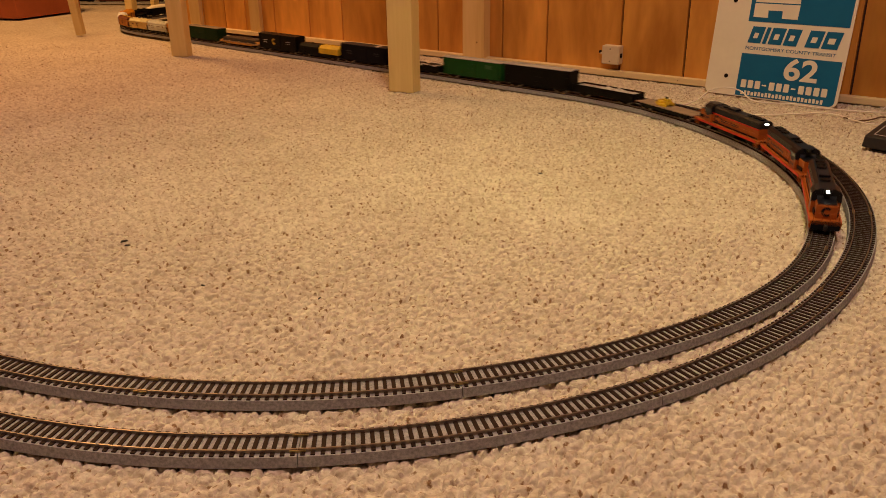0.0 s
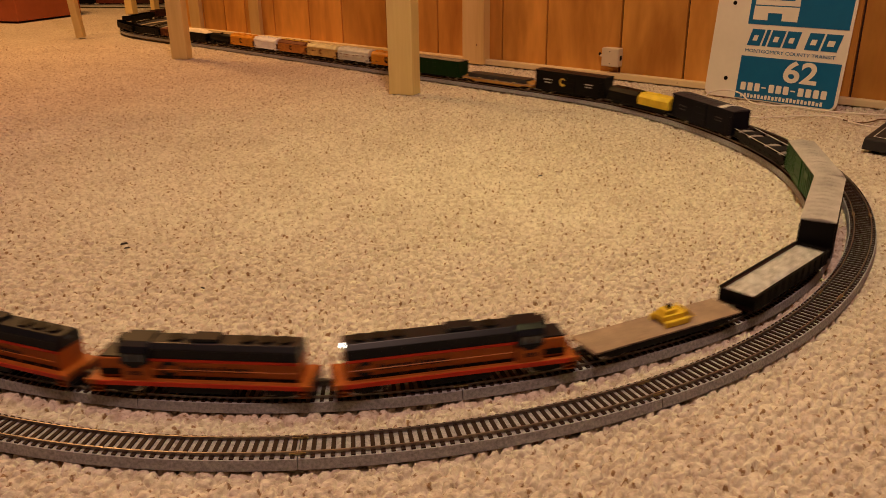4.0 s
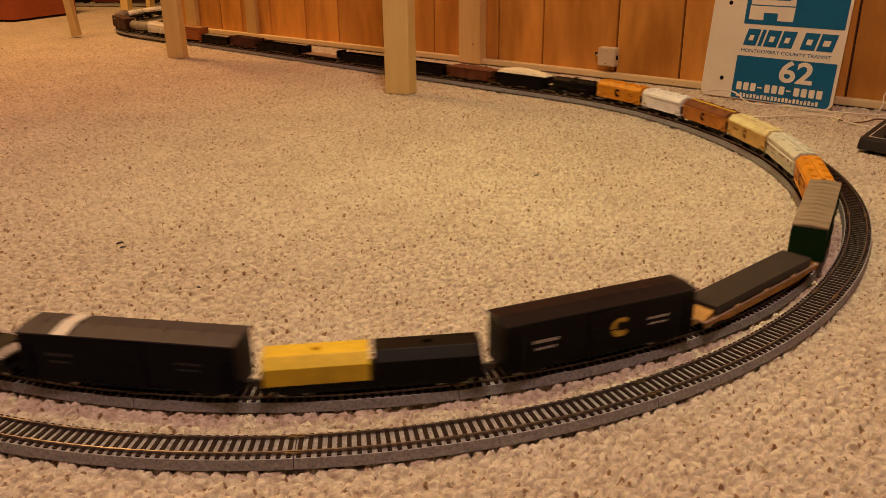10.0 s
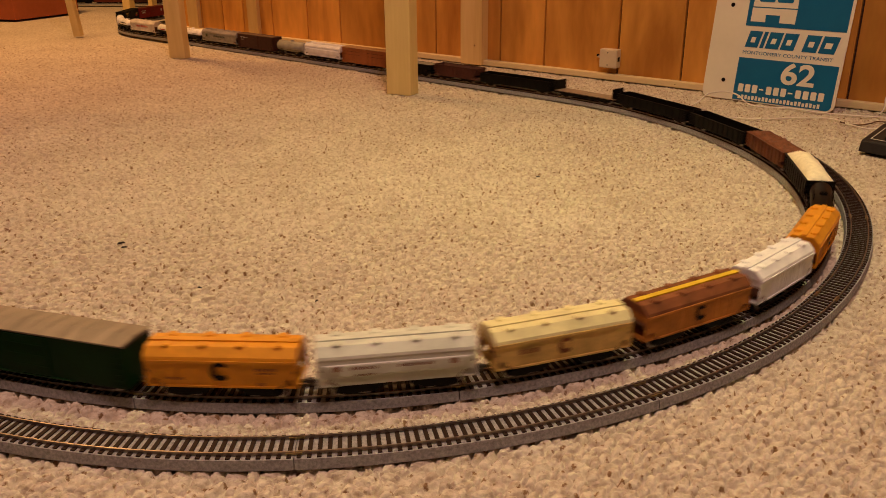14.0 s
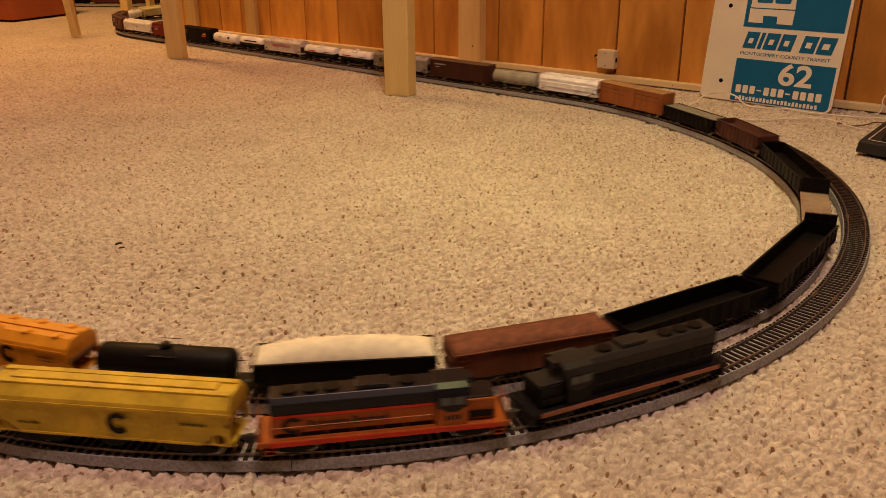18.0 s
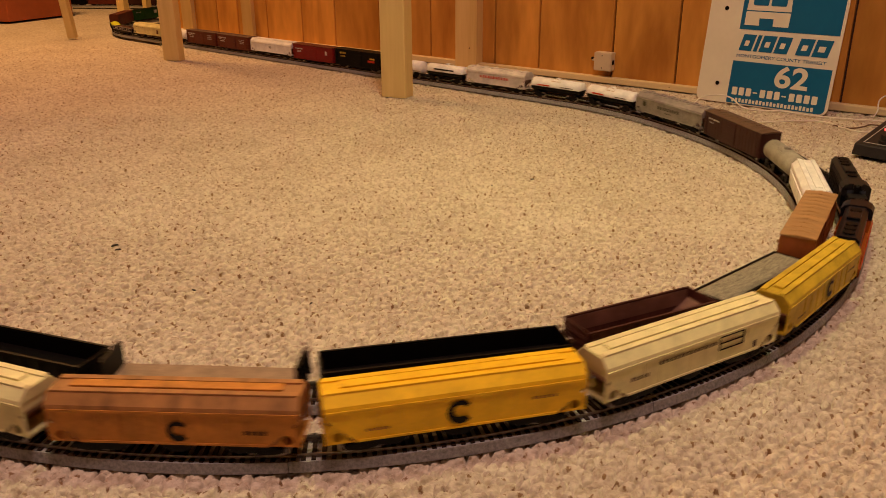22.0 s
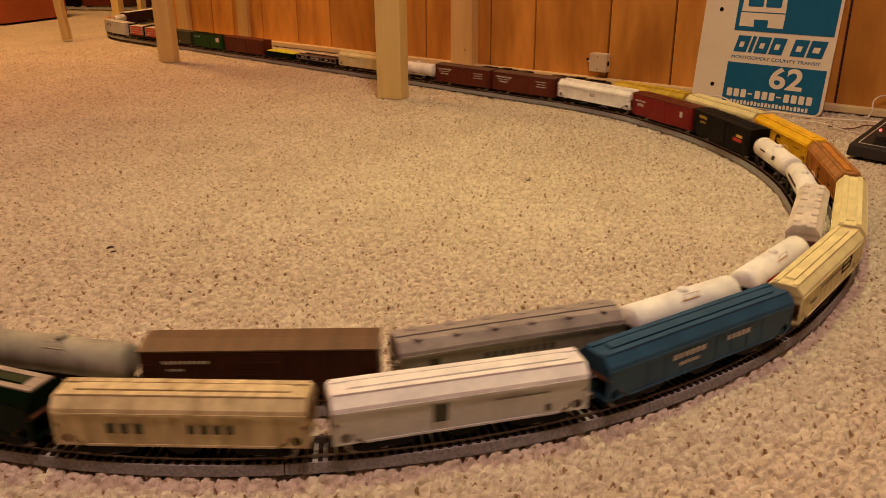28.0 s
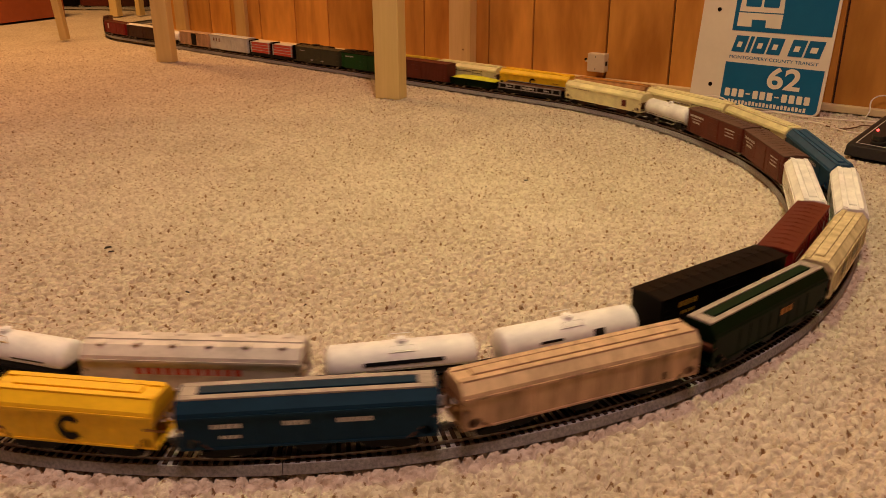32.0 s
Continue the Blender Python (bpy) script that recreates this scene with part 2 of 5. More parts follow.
    if relief:
        mp = n.new("ShaderNodeMapping")
        mp.inputs["Rotation"].default_value = (0, 0, radians(-40))
        mp.inputs["Scale"].default_value = (1.0, 1.18, 1)
        l.new(co.outputs["Object"], mp.inputs[0])
        vor = n.new("ShaderNodeTexVoronoi")
        vor.inputs["Scale"].default_value, vor.inputs["Randomness"].default_value = 100, 0.75
        l.new(mp.outputs[0], vor.inputs["Vector"])
        inv = n.new("ShaderNodeMath")
        inv.operation = "MULTIPLY"
        inv.inputs[1].default_value = -1.0
        l.new(vor.outputs["Distance"], inv.inputs[0])
        height = inv.outputs[0]
    bp = n.new("ShaderNodeBump")
    bp.inputs["Strength"].default_value, bp.inputs["Distance"].default_value = (1.0, 0.006) if relief else (1.0, 0.0008)
    l.new(height, bp.inputs["Height"])
    l.new(bp.outputs[0], b.inputs["Normal"])
    return m


CARPET, PILE = carpet_material("beige_loop_carpet", True), carpet_material("beige_loop_pile", False)
PANEL = material("honey_wood_panel", (0.62, 0.25, 0.034), 0.42, 0, 3.0, 0.32, 0.0004, second=(0.82, 0.41, 0.08), stretch=(2.0, 2.0, 0.5), tone=0.13, swirl=1.2)
PLASTER = material("cream_plaster", (0.62, 0.54, 0.42), 0.85, 0, 4, 0.08, 0.001)


def plain(name, bm, mat, label="", category="", bevel=0.0, at=None):
    ob = part(name, bm, mat, None, label, bevel)
    if at is not None:
        ob.matrix_world = at
    return tagged(ob, label, category, kind="structure")


plain("floor", box(B(), -9, 6, -4, 12, -0.2, -0.0086), CARPET, "beige looped berber carpet floor", "carpet")
plain("ceiling", box(B(), -9, 6, -4, 12, 2.3, 2.4), PLASTER, "plain cream basement ceiling", "ceiling")
plain("wall_south", box(B(), -9, 6, -4.1, -4, 0, 2.3), PLASTER, "plain cream wall", "wall")
plain("wall_north", box(B(), -9, 6, 12, 12.1, 0, 2.3), PLASTER, "plain cream wall", "wall")
plain("wall_west", box(B(), -9.1, -9, -4, 12, 0, 2.3), PLASTER, "plain cream wall", "wall")
plain("wall_east", box(B(), 6, 6.1, -4, 12, 0, 2.3), PLASTER, "plain cream wall", "wall")

# the panelled wall: a core, and boards of uneven width with open grooves between them
core = plain("wall_panelled", box(B(), -1.31, 5.0, 0.030, 0.12, 0, 2.3), material("dark_groove", (0.05, 0.02, 0.008), 0.8), "honey-brown wood panelled wall with vertical grooves", "wall", at=WALL)
GROOVES = [-1.31, -1.199, -1.07, -0.954, -0.80, -0.628, -0.478, -0.29, -0.097, 0.122, 0.258, 0.463, 0.622, 0.80, 0.973, 1.13, 1.30, 1.5, 1.8, 2.1, 2.5, 3.0, 3.6, 4.3, 5.0]
for a, b in zip(GROOVES, GROOVES[1:]):
    part("panel_board", box(B(), a + 0.0022, b - 0.0022, 0.020, 0.030, 0.0, 2.3), PANEL, core, bevel=0.002)
PALE_PINE = material("pale_pine", (0.70, 0.56, 0.30), 0.6, 0, 5, 0.12, 0.0003, second=(0.80, 0.66, 0.38), stretch=(0.4, 3.5, 3.5))
plate = plain("baseboard", box(B(), -1.30, 5.0, 0.0, 0.0195, 0, 0.0135), PALE_PINE, "narrow unpainted pine baseboard", "baseboard", 0.002, WALL)
# ---- model railway vehicles: x forward, y to the left, z up from the top of the rails ----
HALF = 0.0163
PAINTS = {}


def coat(name, colour, rough=0.45, grime=0.18, spec=0.25):
    if name not in PAINTS:
        PAINTS[name] = paint(name + "_paint", colour, rough, grime, spec)
    return PAINTS[name]


def wheel_mesh():
    bm = rod(B(), (0, -0.0012, 0), (0, 0.0012, 0), 0.0050, 16)
    rod(bm, (0, -0.0017, 0), (0, -0.0010, 0), 0.0057, 16)
    return mesh_of(bm, "wheel", WHEEL)


def truck_mesh():
    bm = B()
    for y in (-0.0112, 0.0112):
        side_prism(bm, [(-0.0135, 0.0045), (-0.0125, 0.0075), (-0.005, 0.0078), (-0.004, 0.0105), (0.004, 0.0105), (0.005, 0.0078), (0.0125, 0.0075), (0.0135, 0.0045), (0.009, 0.0035), (0.005, 0.0022), (-0.005, 0.0022), (-0.009, 0.0035)], y - 0.0011, y + 0.0011)
        for x in (-0.0095, 0.0095):
            box(bm, x - 0.0018, x + 0.0018, y - 0.0017, y + 0.0017, 0.0035, 0.0068)
        for x in (-0.002, 0.0005, 0.003):
            rod(bm, (x - 0.0005, y * 1.08, 0.003), (x - 0.0005, y * 1.08, 0.009), 0.0008, 6)
    box(bm, -0.003, 0.003, -0.0112, 0.0112, 0.006, 0.010)
    for x in (-0.0095, 0.0095):
        rod(bm, (x, -0.0105, 0.005), (x, 0.0105, 0.005), 0.0008, 6)
    return mesh_of(bm, "truck", DARK)


def coupler_mesh():
    bm = box(B(), -0.009, 0.004, -0.0013, 0.0013, 0.0075, 0.0098)
    side_prism(bm, [(0.0015, 0.0055), (0.0065, 0.0055), (0.0065, 0.0108), (0.0015, 0.0108)], -0.0022, 0.0016)
    box(bm, 0.0045, 0.0055, -0.001, 0.0, 0.0015, 0.006)
    return mesh_of(bm, "coupler", STEEL, 0.0004)


def ladder_mesh(height):
    bm = B()
    for x in (-0.0035, 0.0035):
        box(bm, x - 0.0003, x + 0.0003, -0.0003, 0.0003, 0, height)
    for i in range(6):
        z = height * (i + 0.5) / 6
        box(bm, -0.0035, 0.0035, -0.0003, 0.0003, z - 0.0003, z + 0.0003)
    return bm


WHEEL_MESH, TRUCK_MESH, COUPLER_MESH = wheel_mesh(), truck_mesh(), coupler_mesh()
LADDERS = {}


def ladders(car, length, z0, z1, mat, half=HALF):
    """A grab-iron ladder at both ends of both sides."""
    key = (round(z1 - z0, 4), mat.name)
    if key not in LADDERS:
        LADDERS[key] = mesh_of(ladder_mesh(z1 - z0), "ladder", mat)
    for x in (-length / 2 + 0.006, length / 2 - 0.006):
        for y in (-half - 0.0008, half + 0.0008):
            shared("ladder", LADDERS[key], car, pose(x, y, z0))


END_BROWN = material("brown_end_steel", (0.13, 0.05, 0.022), 0.7, 0, 120, 0.5, 0.0002)


def gear(car, length, inset=0.030):
    """Two trucks with four wheels each, and a coupler at either end."""
    for x in (length / 2 - inset, -length / 2 + inset):
        truck = shared("truck", TRUCK_MESH, car, pose(x, 0, 0))
        for dx in (-0.0095, 0.0095):
            for y, turn in ((0.0084, 0), (-0.0084, 180)):
                shared("wheel", WHEEL_MESH, truck, pose(dx, y, 0.0052, rz=turn))
    shared("coupler", COUPLER_MESH, car, pose(length / 2 - 0.004, 0, 0))
    shared("coupler", COUPLER_MESH, car, pose(-length / 2 + 0.004, 0, 0, rz=180))


def start(kind, length, label, category):
    car = tagged(new(kind), label, category, "model train vehicles")
    gear(car, length)
    return car


def ring_mark(car, x, z, r, mat, half=HALF, open_to=1):
    """A plain three-quarter ring with a blunt inner lobe, on both sides."""
    for side in (-1, 1):
        bm = B()
        n, d = 16, half + 0.00025
        a0, a1 = radians(40), radians(320)
        for i in range(n):
            a, b = a0 + (a1 - a0) * i / n, a0 + (a1 - a0) * (i + 1) / n
            wa, wb = 0.50 + 0.10 * math.sin(a), 0.50 + 0.10 * math.sin(b)
            pts = [(r * math.cos(a), r * math.sin(a)), (r * math.cos(b), r * math.sin(b)), (r * wb * math.cos(b), r * wb * math.sin(b)), (r * wa * math.cos(a), r * wa * math.sin(a))]
            bm.faces.new([bm.verts.new((x - side * p, side * d, z + q)) for p, q in pts])
        bmesh.ops.remove_doubles(bm, verts=bm.verts, dist=1e-6)
        part("emblem", bm, mat, car)


def bars(car, rows, mat, half=HALF, off=0.00025):
    """Plain bars where lettering stands: (x centre, z centre, width, height), on both sides."""
    for x, z, w, h in rows:
        for side in (-1, 1):
            n = max(1, round(w / (h * 1.3)))
            bm = B()
            for i in range(n):
                a = -w / 2 + w * i / n
                b = a + w / n * 0.62
                y = side * (half + off)
                bm.faces.new([bm.verts.new((-side * (x + p), y, z + q)) for p, q in ((a, -h / 2), (b, -h / 2), (b, h / 2), (a, h / 2))])
            part("lettering_bar", bm, mat, car)


def boxcar(length, height, body, roof, label, door=None, marks=(), mark_mat=None, ring=None, ring_mat=None, door_w=0.030, patch=None, ribs=True, patch_mat=None):
    car = start("boxcar", length, label, "boxcar")
    b = length - 0.010
    z0 = 0.0070
    bm = box(B(), -b / 2, b / 2, -HALF, HALF, z0, height)
    part("body", bm, body, car, bevel=0.0006)
    if ribs:
        n = 7
        rib = mesh_of(box(B(), -0.0004, 0.0004, -0.0004, 0.0004, z0 + 0.001, height - 0.002), "rib", body)
        for side in (-1, 1):
            for i in range(1, n):
                for s in (-1, 1):
                    shared("rib", rib, car, pose(s * (door_w / 2 + 0.004 + (b / 2 - door_w / 2 - 0.006) * i / n), side * HALF, 0))
    bm = B()
    prism(bm, [(-HALF - 0.0006, height - 0.0006), (HALF + 0.0006, height - 0.0006), (HALF + 0.0006, height + 0.0006), (0, height + 0.0022), (-HALF - 0.0006, height + 0.0006)], -b / 2 - 0.0008, b / 2 + 0.0008)
    part("roof", bm, roof, car)
    n = 12
    seam = mesh_of(prism(B(), [(-HALF, height + 0.0006), (0, height + 0.0028), (HALF, height + 0.0006), (HALF, height + 0.0001), (-HALF, height + 0.0001)], -0.0006, 0.0006), "roof_seam", roof)
    for i in range(1, n):
        shared("roof_seam", seam, car, pose(-b / 2 + b * i / n, 0, 0))
    for side in (-1, 1):
        bm = box(B(), -door_w / 2, door_w / 2, side * HALF, side * (HALF + 0.0010), z0 + 0.0015, height - 0.002)
        for k in range(1, 4):
            z = z0 + (height - z0) * k / 4
            box(bm, -door_w / 2 + 0.001, door_w / 2 - 0.001, side * HALF, side * (HALF + 0.0015), z - 0.0004, z + 0.0004)
        part("sliding_door", bm, door or body, car)
        bm = box(B(), -door_w, door_w, side * HALF, side * (HALF + 0.0014), z0, z0 + 0.0010)
        part("door_rail", bm, body, car)
    part("underframe", box(box(B(), -b / 2 + 0.004, b / 2 - 0.004, -0.004, 0.004, 0.0045, z0), -0.036, 0.036, -0.012, 0.012, 0.0032, z0), DARK, car)
    ladders(car, b, z0, z0 + (height - z0) * 0.8, body)
    if marks:
        bars(car, marks, mark_mat or WHITE_MARK, off=0.0008)
    if ring:
        ring_mark(car, *ring, ring_mat, half=HALF + 0.0010)
    if patch:
        x, z, w, h = patch
        for side in (-1, 1):
            part("emblem", box(B(), -side * x - w / 2, -side * x + w / 2, side * (HALF + 0.0006), side * (HALF + 0.0012), z - h / 2, z + h / 2), patch_mat or WHITE_MARK, car)
    return car


def holed_panel(w, h, mat):
    """The web beside a hopper's end slope: a tapered plate with a round opening through it."""
    bm = B()
    n, rings = 16, []
    for y in (-0.0004, 0.0004):
        outer, inner = [], []
        for i in range(n):
            a = 2 * math.pi * (i + 0.5) / n
            c, d = math.cos(a), math.sin(a)
            k = 1 / max(abs(c), abs(d))
            z = (d * k + 1) / 2
            x = c * k * w / 2
            outer.append(bm.verts.new((max(x, -w / 2 + w * 0.30 * (1 - z)), y, h * z)))
            inner.append(bm.verts.new((w * 0.10 + c * w * 0.28, y, h * 0.31 + d * h * 0.25)))
        rings.append((outer, inner))
    (o0, i0), (o1, i1) = rings
    for i in range(n):
        j = (i + 1) % n
        bm.faces.new((o0[i], o0[j], i0[j], i0[i]))
        bm.faces.new((o1[j], o1[i], i1[i], i1[j]))
        bm.faces.new((i0[i], i0[j], i1[j], i1[i]))
        bm.faces.new((o0[j], o0[i], o1[i], o1[j]))
    return mesh_of(bm, "bolster_panel", mat)


def covered_hopper(length, height, body, roof, label, hatches="long", marks=(), mark_mat=None, ring=None, ring_mat=None, round_sides=False, bottom=None, panel=None, hatch_mat=None, walk_mat=None):
    car = start("covered_hopper", length, label, "covered hopper")
    b = length - 0.012
    z0, zs = 0.0116, height * 0.80
    cut = 0.020 if length > 0.15 else 0.014
    outline = [(-b / 2, zs), (-b / 2, zs - 0.006), (-b / 2 + cut, z0), (b / 2 - cut, z0), (b / 2, zs - 0.006), (b / 2, zs)]
    bm = side_prism(B(), outline, -HALF, HALF)
    part("hopper_body", bm, body, car, bevel=0.0005)
    if round_sides:
        bm = B()
        side_prism(bm, [(-b / 2 + 0.010, z0 + 0.008), (-b / 2 + 0.004, zs - 0.004), (b / 2 - 0.004, zs - 0.004), (b / 2 - 0.010, z0 + 0.008)], -HALF - 0.0014, HALF + 0.0014)
        part("bulged_side", bm, body, car, bevel=0.0012)
    bm = prism(B(), [(-HALF - 0.0004, zs), (HALF + 0.0004, zs), (HALF * 0.98, zs + (height - zs) * 0.3), (HALF * 0.62, height), (-HALF * 0.62, height), (-HALF * 0.98, zs + (height - zs) * 0.3)], -b / 2 - 0.0006, b / 2 + 0.0006)
    part("roof", bm, roof, car, bevel=0.0004)
    hm = hatch_mat or roof
    if hatches == "long":
        part("hatch_cover", box(B(), -b / 2 + 0.012, b / 2 - 0.012, -0.0042, 0.0042, height, height + 0.0017), hm, car, bevel=0.0005)
        for y in (-0.0080, 0.0080):
            part("roof_walkway", box(B(), -b / 2 + 0.001, b / 2 - 0.001, y - 0.0024, y + 0.0024, height - 0.0002, height + 0.0013), walk_mat or roof, car, bevel=0.0003)
        if walk_mat:
            for s in (-1, 1):
                x = s * (b / 2 - 0.0065)
                part("end_walkway", box(B(), x - 0.0055, x + 0.0055, -0.0055, 0.0055, height - 0.0002, height + 0.0013), walk_mat, car, bevel=0.0003)
    else:
        n = 4 if length < 0.15 else 6
        me = None
        for i in range(n):
            x = -b / 2 + b * (i + 0.5) / n
            for y in (-0.0078, 0.0078):
                if me is None:
                    me = mesh_of(rod(rod(B(), (0, 0, 0), (0, 0, 0.0009), 0.0042, 16), (0, 0, 0.0009), (0, 0, 0.0013), 0.0034, 16), "hatch", roof)
                shared("hatch", me, car, pose(x, y, height))
        part("roof_walkway", box(B(), -b / 2, b / 2, -0.0026, 0.0026, height, height + 0.0012), hm, car)
    bm = B()
    for side in (-1, 1):
        n = 9
        for i in range(1, n):
            x = -b / 2 + cut + (b - 2 * cut) * i / n
            box(bm, x - 0.0004, x + 0.0004, side * HALF, side * (HALF + 0.0005), z0, zs)
        box(bm, -b / 2, b / 2, side * HALF, side * (HALF + 0.0009), zs - 0.0018, zs)
        box(bm, -b / 2 + cut, b / 2 - cut, side * HALF, side * (HALF + 0.0007), z0, z0 + 0.0016)
    if not round_sides:
        part("post_framing", bm, body, car)
    else:
        bm.free()
    for s in (-1, 1):
        bm = box(B(), s * b / 2 - 0.0006, s * b / 2 + 0.0006, -HALF, HALF, z0, z0 + 0.0018)
        box(bm, min(s * (b / 2 - cut), s * b / 2), max(s * (b / 2 - cut), s * b / 2), -HALF * 0.9, HALF * 0.9, z0 - 0.001, z0 + 0.0006)
        for y in (-HALF + 0.0008, HALF - 0.0008):
            box(bm, s * b / 2 - 0.0007, s * b / 2 + 0.0007, y - 0.0007, y + 0.0007, z0, zs)
            box(bm, s * (b / 2 - cut * 0.5) - 0.0006, s * (b / 2 - cut * 0.5) + 0.0006, y - 0.0006, y + 0.0006, z0, zs * 0.6)
        part("end_frame", bm, body, car)
    for s in (-1, 1):
        part("end_slope", side_prism(B(), [(s * (b / 2 + 0.0002), zs - 0.0062), (s * (b / 2 - cut + 0.0002), z0), (s * (b / 2 - cut + 0.0014), z0 - 0.0004), (s * (b / 2 + 0.0008), zs - 0.0072)], -HALF * 0.96, HALF * 0.96), END_BROWN, car, "mottled brown end slope")
    panel_mesh = holed_panel(cut * 0.86, zs - 0.009 - z0, body)
    for s in (-1, 1):
        for side in (-1, 1):
            shared("bolster_panel", panel_mesh, car, pose(s * (b / 2 - cut * 0.50), side * (HALF - 0.0006), z0) @ Matrix.Diagonal((s, 1, 1, 1)))
    gate = bottom or DARK
    n = 3 if length > 0.15 else 2
    for i in range(n):
        x = -b / 2 + cut + (b - 2 * cut) * (i + 0.5) / n
        w = (b - 2 * cut) / n * 0.42
        part("discharge_gate", side_prism(B(), [(x - w, z0), (x - w * 0.25, 0.0035), (x + w * 0.25, 0.0035), (x + w, z0)], -HALF * 0.8, HALF * 0.8), gate, car)
    if marks:
        bars(car, marks, mark_mat or DARK, off=0.0022 if round_sides else 0.0008)
    if ring:
        ring_mark(car, *ring, ring_mat or DARK, half=HALF + 0.0008)
    if panel:
        x, z, w, h = panel
        for side in (-1, 1):
            bm = B()
            for k in range(5):
                zz = z - h / 2 + h * k / 4
                if k in (0, 2, 4):
                    box(bm, -side * x - w / 2, -side * x + w / 2, side * HALF, side * (HALF + 0.0009), zz - 0.0003, zz + 0.0003)
            for xx in (-w / 2, w / 2):
                box(bm, -side * x + xx - 0.0003, -side * x + xx + 0.0003, side * HALF, side * (HALF + 0.0009), z - h / 2, z + h / 2)
            part("outlined_panel", bm, DARK, car)
    return car


def lumps(bm, x0, x1, y0, y1, z, amp, seed, cells=0.005, crown=0.0):
    """An uneven heap that fills a rectangle."""
    nx, ny = max(3, int((x1 - x0) / cells)), max(3, int((y1 - y0) / cells))
    g = []
    for i in range(nx + 1):
        row = []
        for j in range(ny + 1):
            u, v = i / nx, j / ny
            edge = min(1, 6 * min(u, 1 - u), 6 * min(v, 1 - v))
            h = noise.noise(Vector((i * 0.9 + seed * 7, j * 0.9, seed))) * amp * edge + crown * math.sin(math.pi * u) ** 0.4 * math.sin(math.pi * v) ** 0.7
            row.append(bm.verts.new((x0 + (x1 - x0) * u, y0 + (y1 - y0) * v, z + h)))
        g.append(row)
    for i in range(nx):
        for j in range(ny):
            bm.faces.new((g[i][j], g[i + 1][j], g[i + 1][j + 1], g[i][j + 1]))
    rim = [g[i][0] for i in range(nx + 1)] + [g[nx][j] for j in range(1, ny + 1)] + [g[i][ny] for i in range(nx - 1, -1, -1)] + [g[0][j] for j in range(ny - 1, 0, -1)]
    low = [bm.verts.new((v.co.x, v.co.y, z - 0.004)) for v in rim]
    k = len(rim)
    for i in range(k):
        bm.faces.new((rim[i], rim[(i + 1) % k], low[(i + 1) % k], low[i]))
    bm.faces.new(low)
    return bm


def gondola(length, height, body, label, load=None, load_z=0.0, crown=0.0, amp=0.002, inside=None, hopper=False, kind="gondola", marks=(), mark_mat=None):
    """An open car: floor, walls with ribs, and its load."""
    car = start(kind, length, label, "open hopper" if hopper else "gondola")
    b, z0, t = length - 0.010, 0.0080, 0.0009
    inn = inside or body
    part("floor_plate", box(B(), -b / 2, b / 2, -HALF + 0.001, HALF - 0.001, z0, z0 + 0.0038), inn, car)
    for side in (-1, 1):
        bm = B()
        if hopper:
            side_prism(bm, [(-b / 2, height), (-b / 2, z0 + 0.012), (-b / 2 + 0.020, z0), (b / 2 - 0.020, z0), (b / 2, z0 + 0.012), (b / 2, height)], side * HALF, side * (HALF - t))
        else:
            box(bm, -b / 2, b / 2, side * HALF, side * (HALF - t), z0 - 0.001, height)
        n = 11
        for i in range(n + 1):
            x = -b / 2 + 0.002 + (b - 0.004) * i / n
            zl = z0 + max(0, 0.012 - min(b / 2 - abs(x), 0.02) * 0.6) if hopper else z0
            box(bm, x - 0.0006, x + 0.0006, side * HALF, side * (HALF + 0.0009), zl, height)
        box(bm, -b / 2, b / 2, side * (HALF - t), side * (HALF + 0.0012), height - 0.0012, height)
        part("side_wall", bm, body, car)
        part("inner_lining", box(B(), -b / 2 + 0.002, b / 2 - 0.002, side * (HALF - t), side * (HALF - t - 0.0003), z0 + (0.010 if hopper else 0.002), height - 0.0015), inn, car)
    for s in (-1, 1):
        bm = box(B(), s * b / 2 - s * t, s * b / 2, -HALF, HALF, z0 + (0.010 if hopper else 0), height)
        for k in range(1, 4):
            z = z0 + (height - z0) * k / 4
            box(bm, s * b / 2, s * (b / 2 + 0.0008), -HALF, HALF, z - 0.0005, z + 0.0005)
        part("end_wall", bm, body, car)
        if hopper:
            part("slope_sheet", side_prism(B(), [(s * (b / 2 - 0.001), z0 + 0.016), (s * (b / 2 - 0.024), z0 + 0.001), (s * (b / 2 - 0.0225), z0), (s * b / 2, z0 + 0.0145)], -HALF + t, HALF - t), inn, car)
    if hopper:
        for x in (-b * 0.17, b * 0.17):
            part("discharge_gate", side_prism(B(), [(x - 0.014, z0), (x - 0.004, 0.0035), (x + 0.004, 0.0035), (x + 0.014, z0)], -HALF * 0.8, HALF * 0.8), DARK, car)
    else:
        part("underframe", box(B(), -b / 2 + 0.004, b / 2 - 0.004, -0.004, 0.004, 0.0055, z0), DARK, car)
    ladders(car, b, z0, height, body)
    if load:
        part("load", lumps(B(), -b / 2 + 0.0015, b / 2 - 0.0015, -HALF + 0.0014, HALF - 0.0014, load_z, amp, length * 100, crown=crown), load, car, smooth=True)
    if marks:
        bars(car, marks, mark_mat or WHITE_MARK, off=0.0013)
    return car


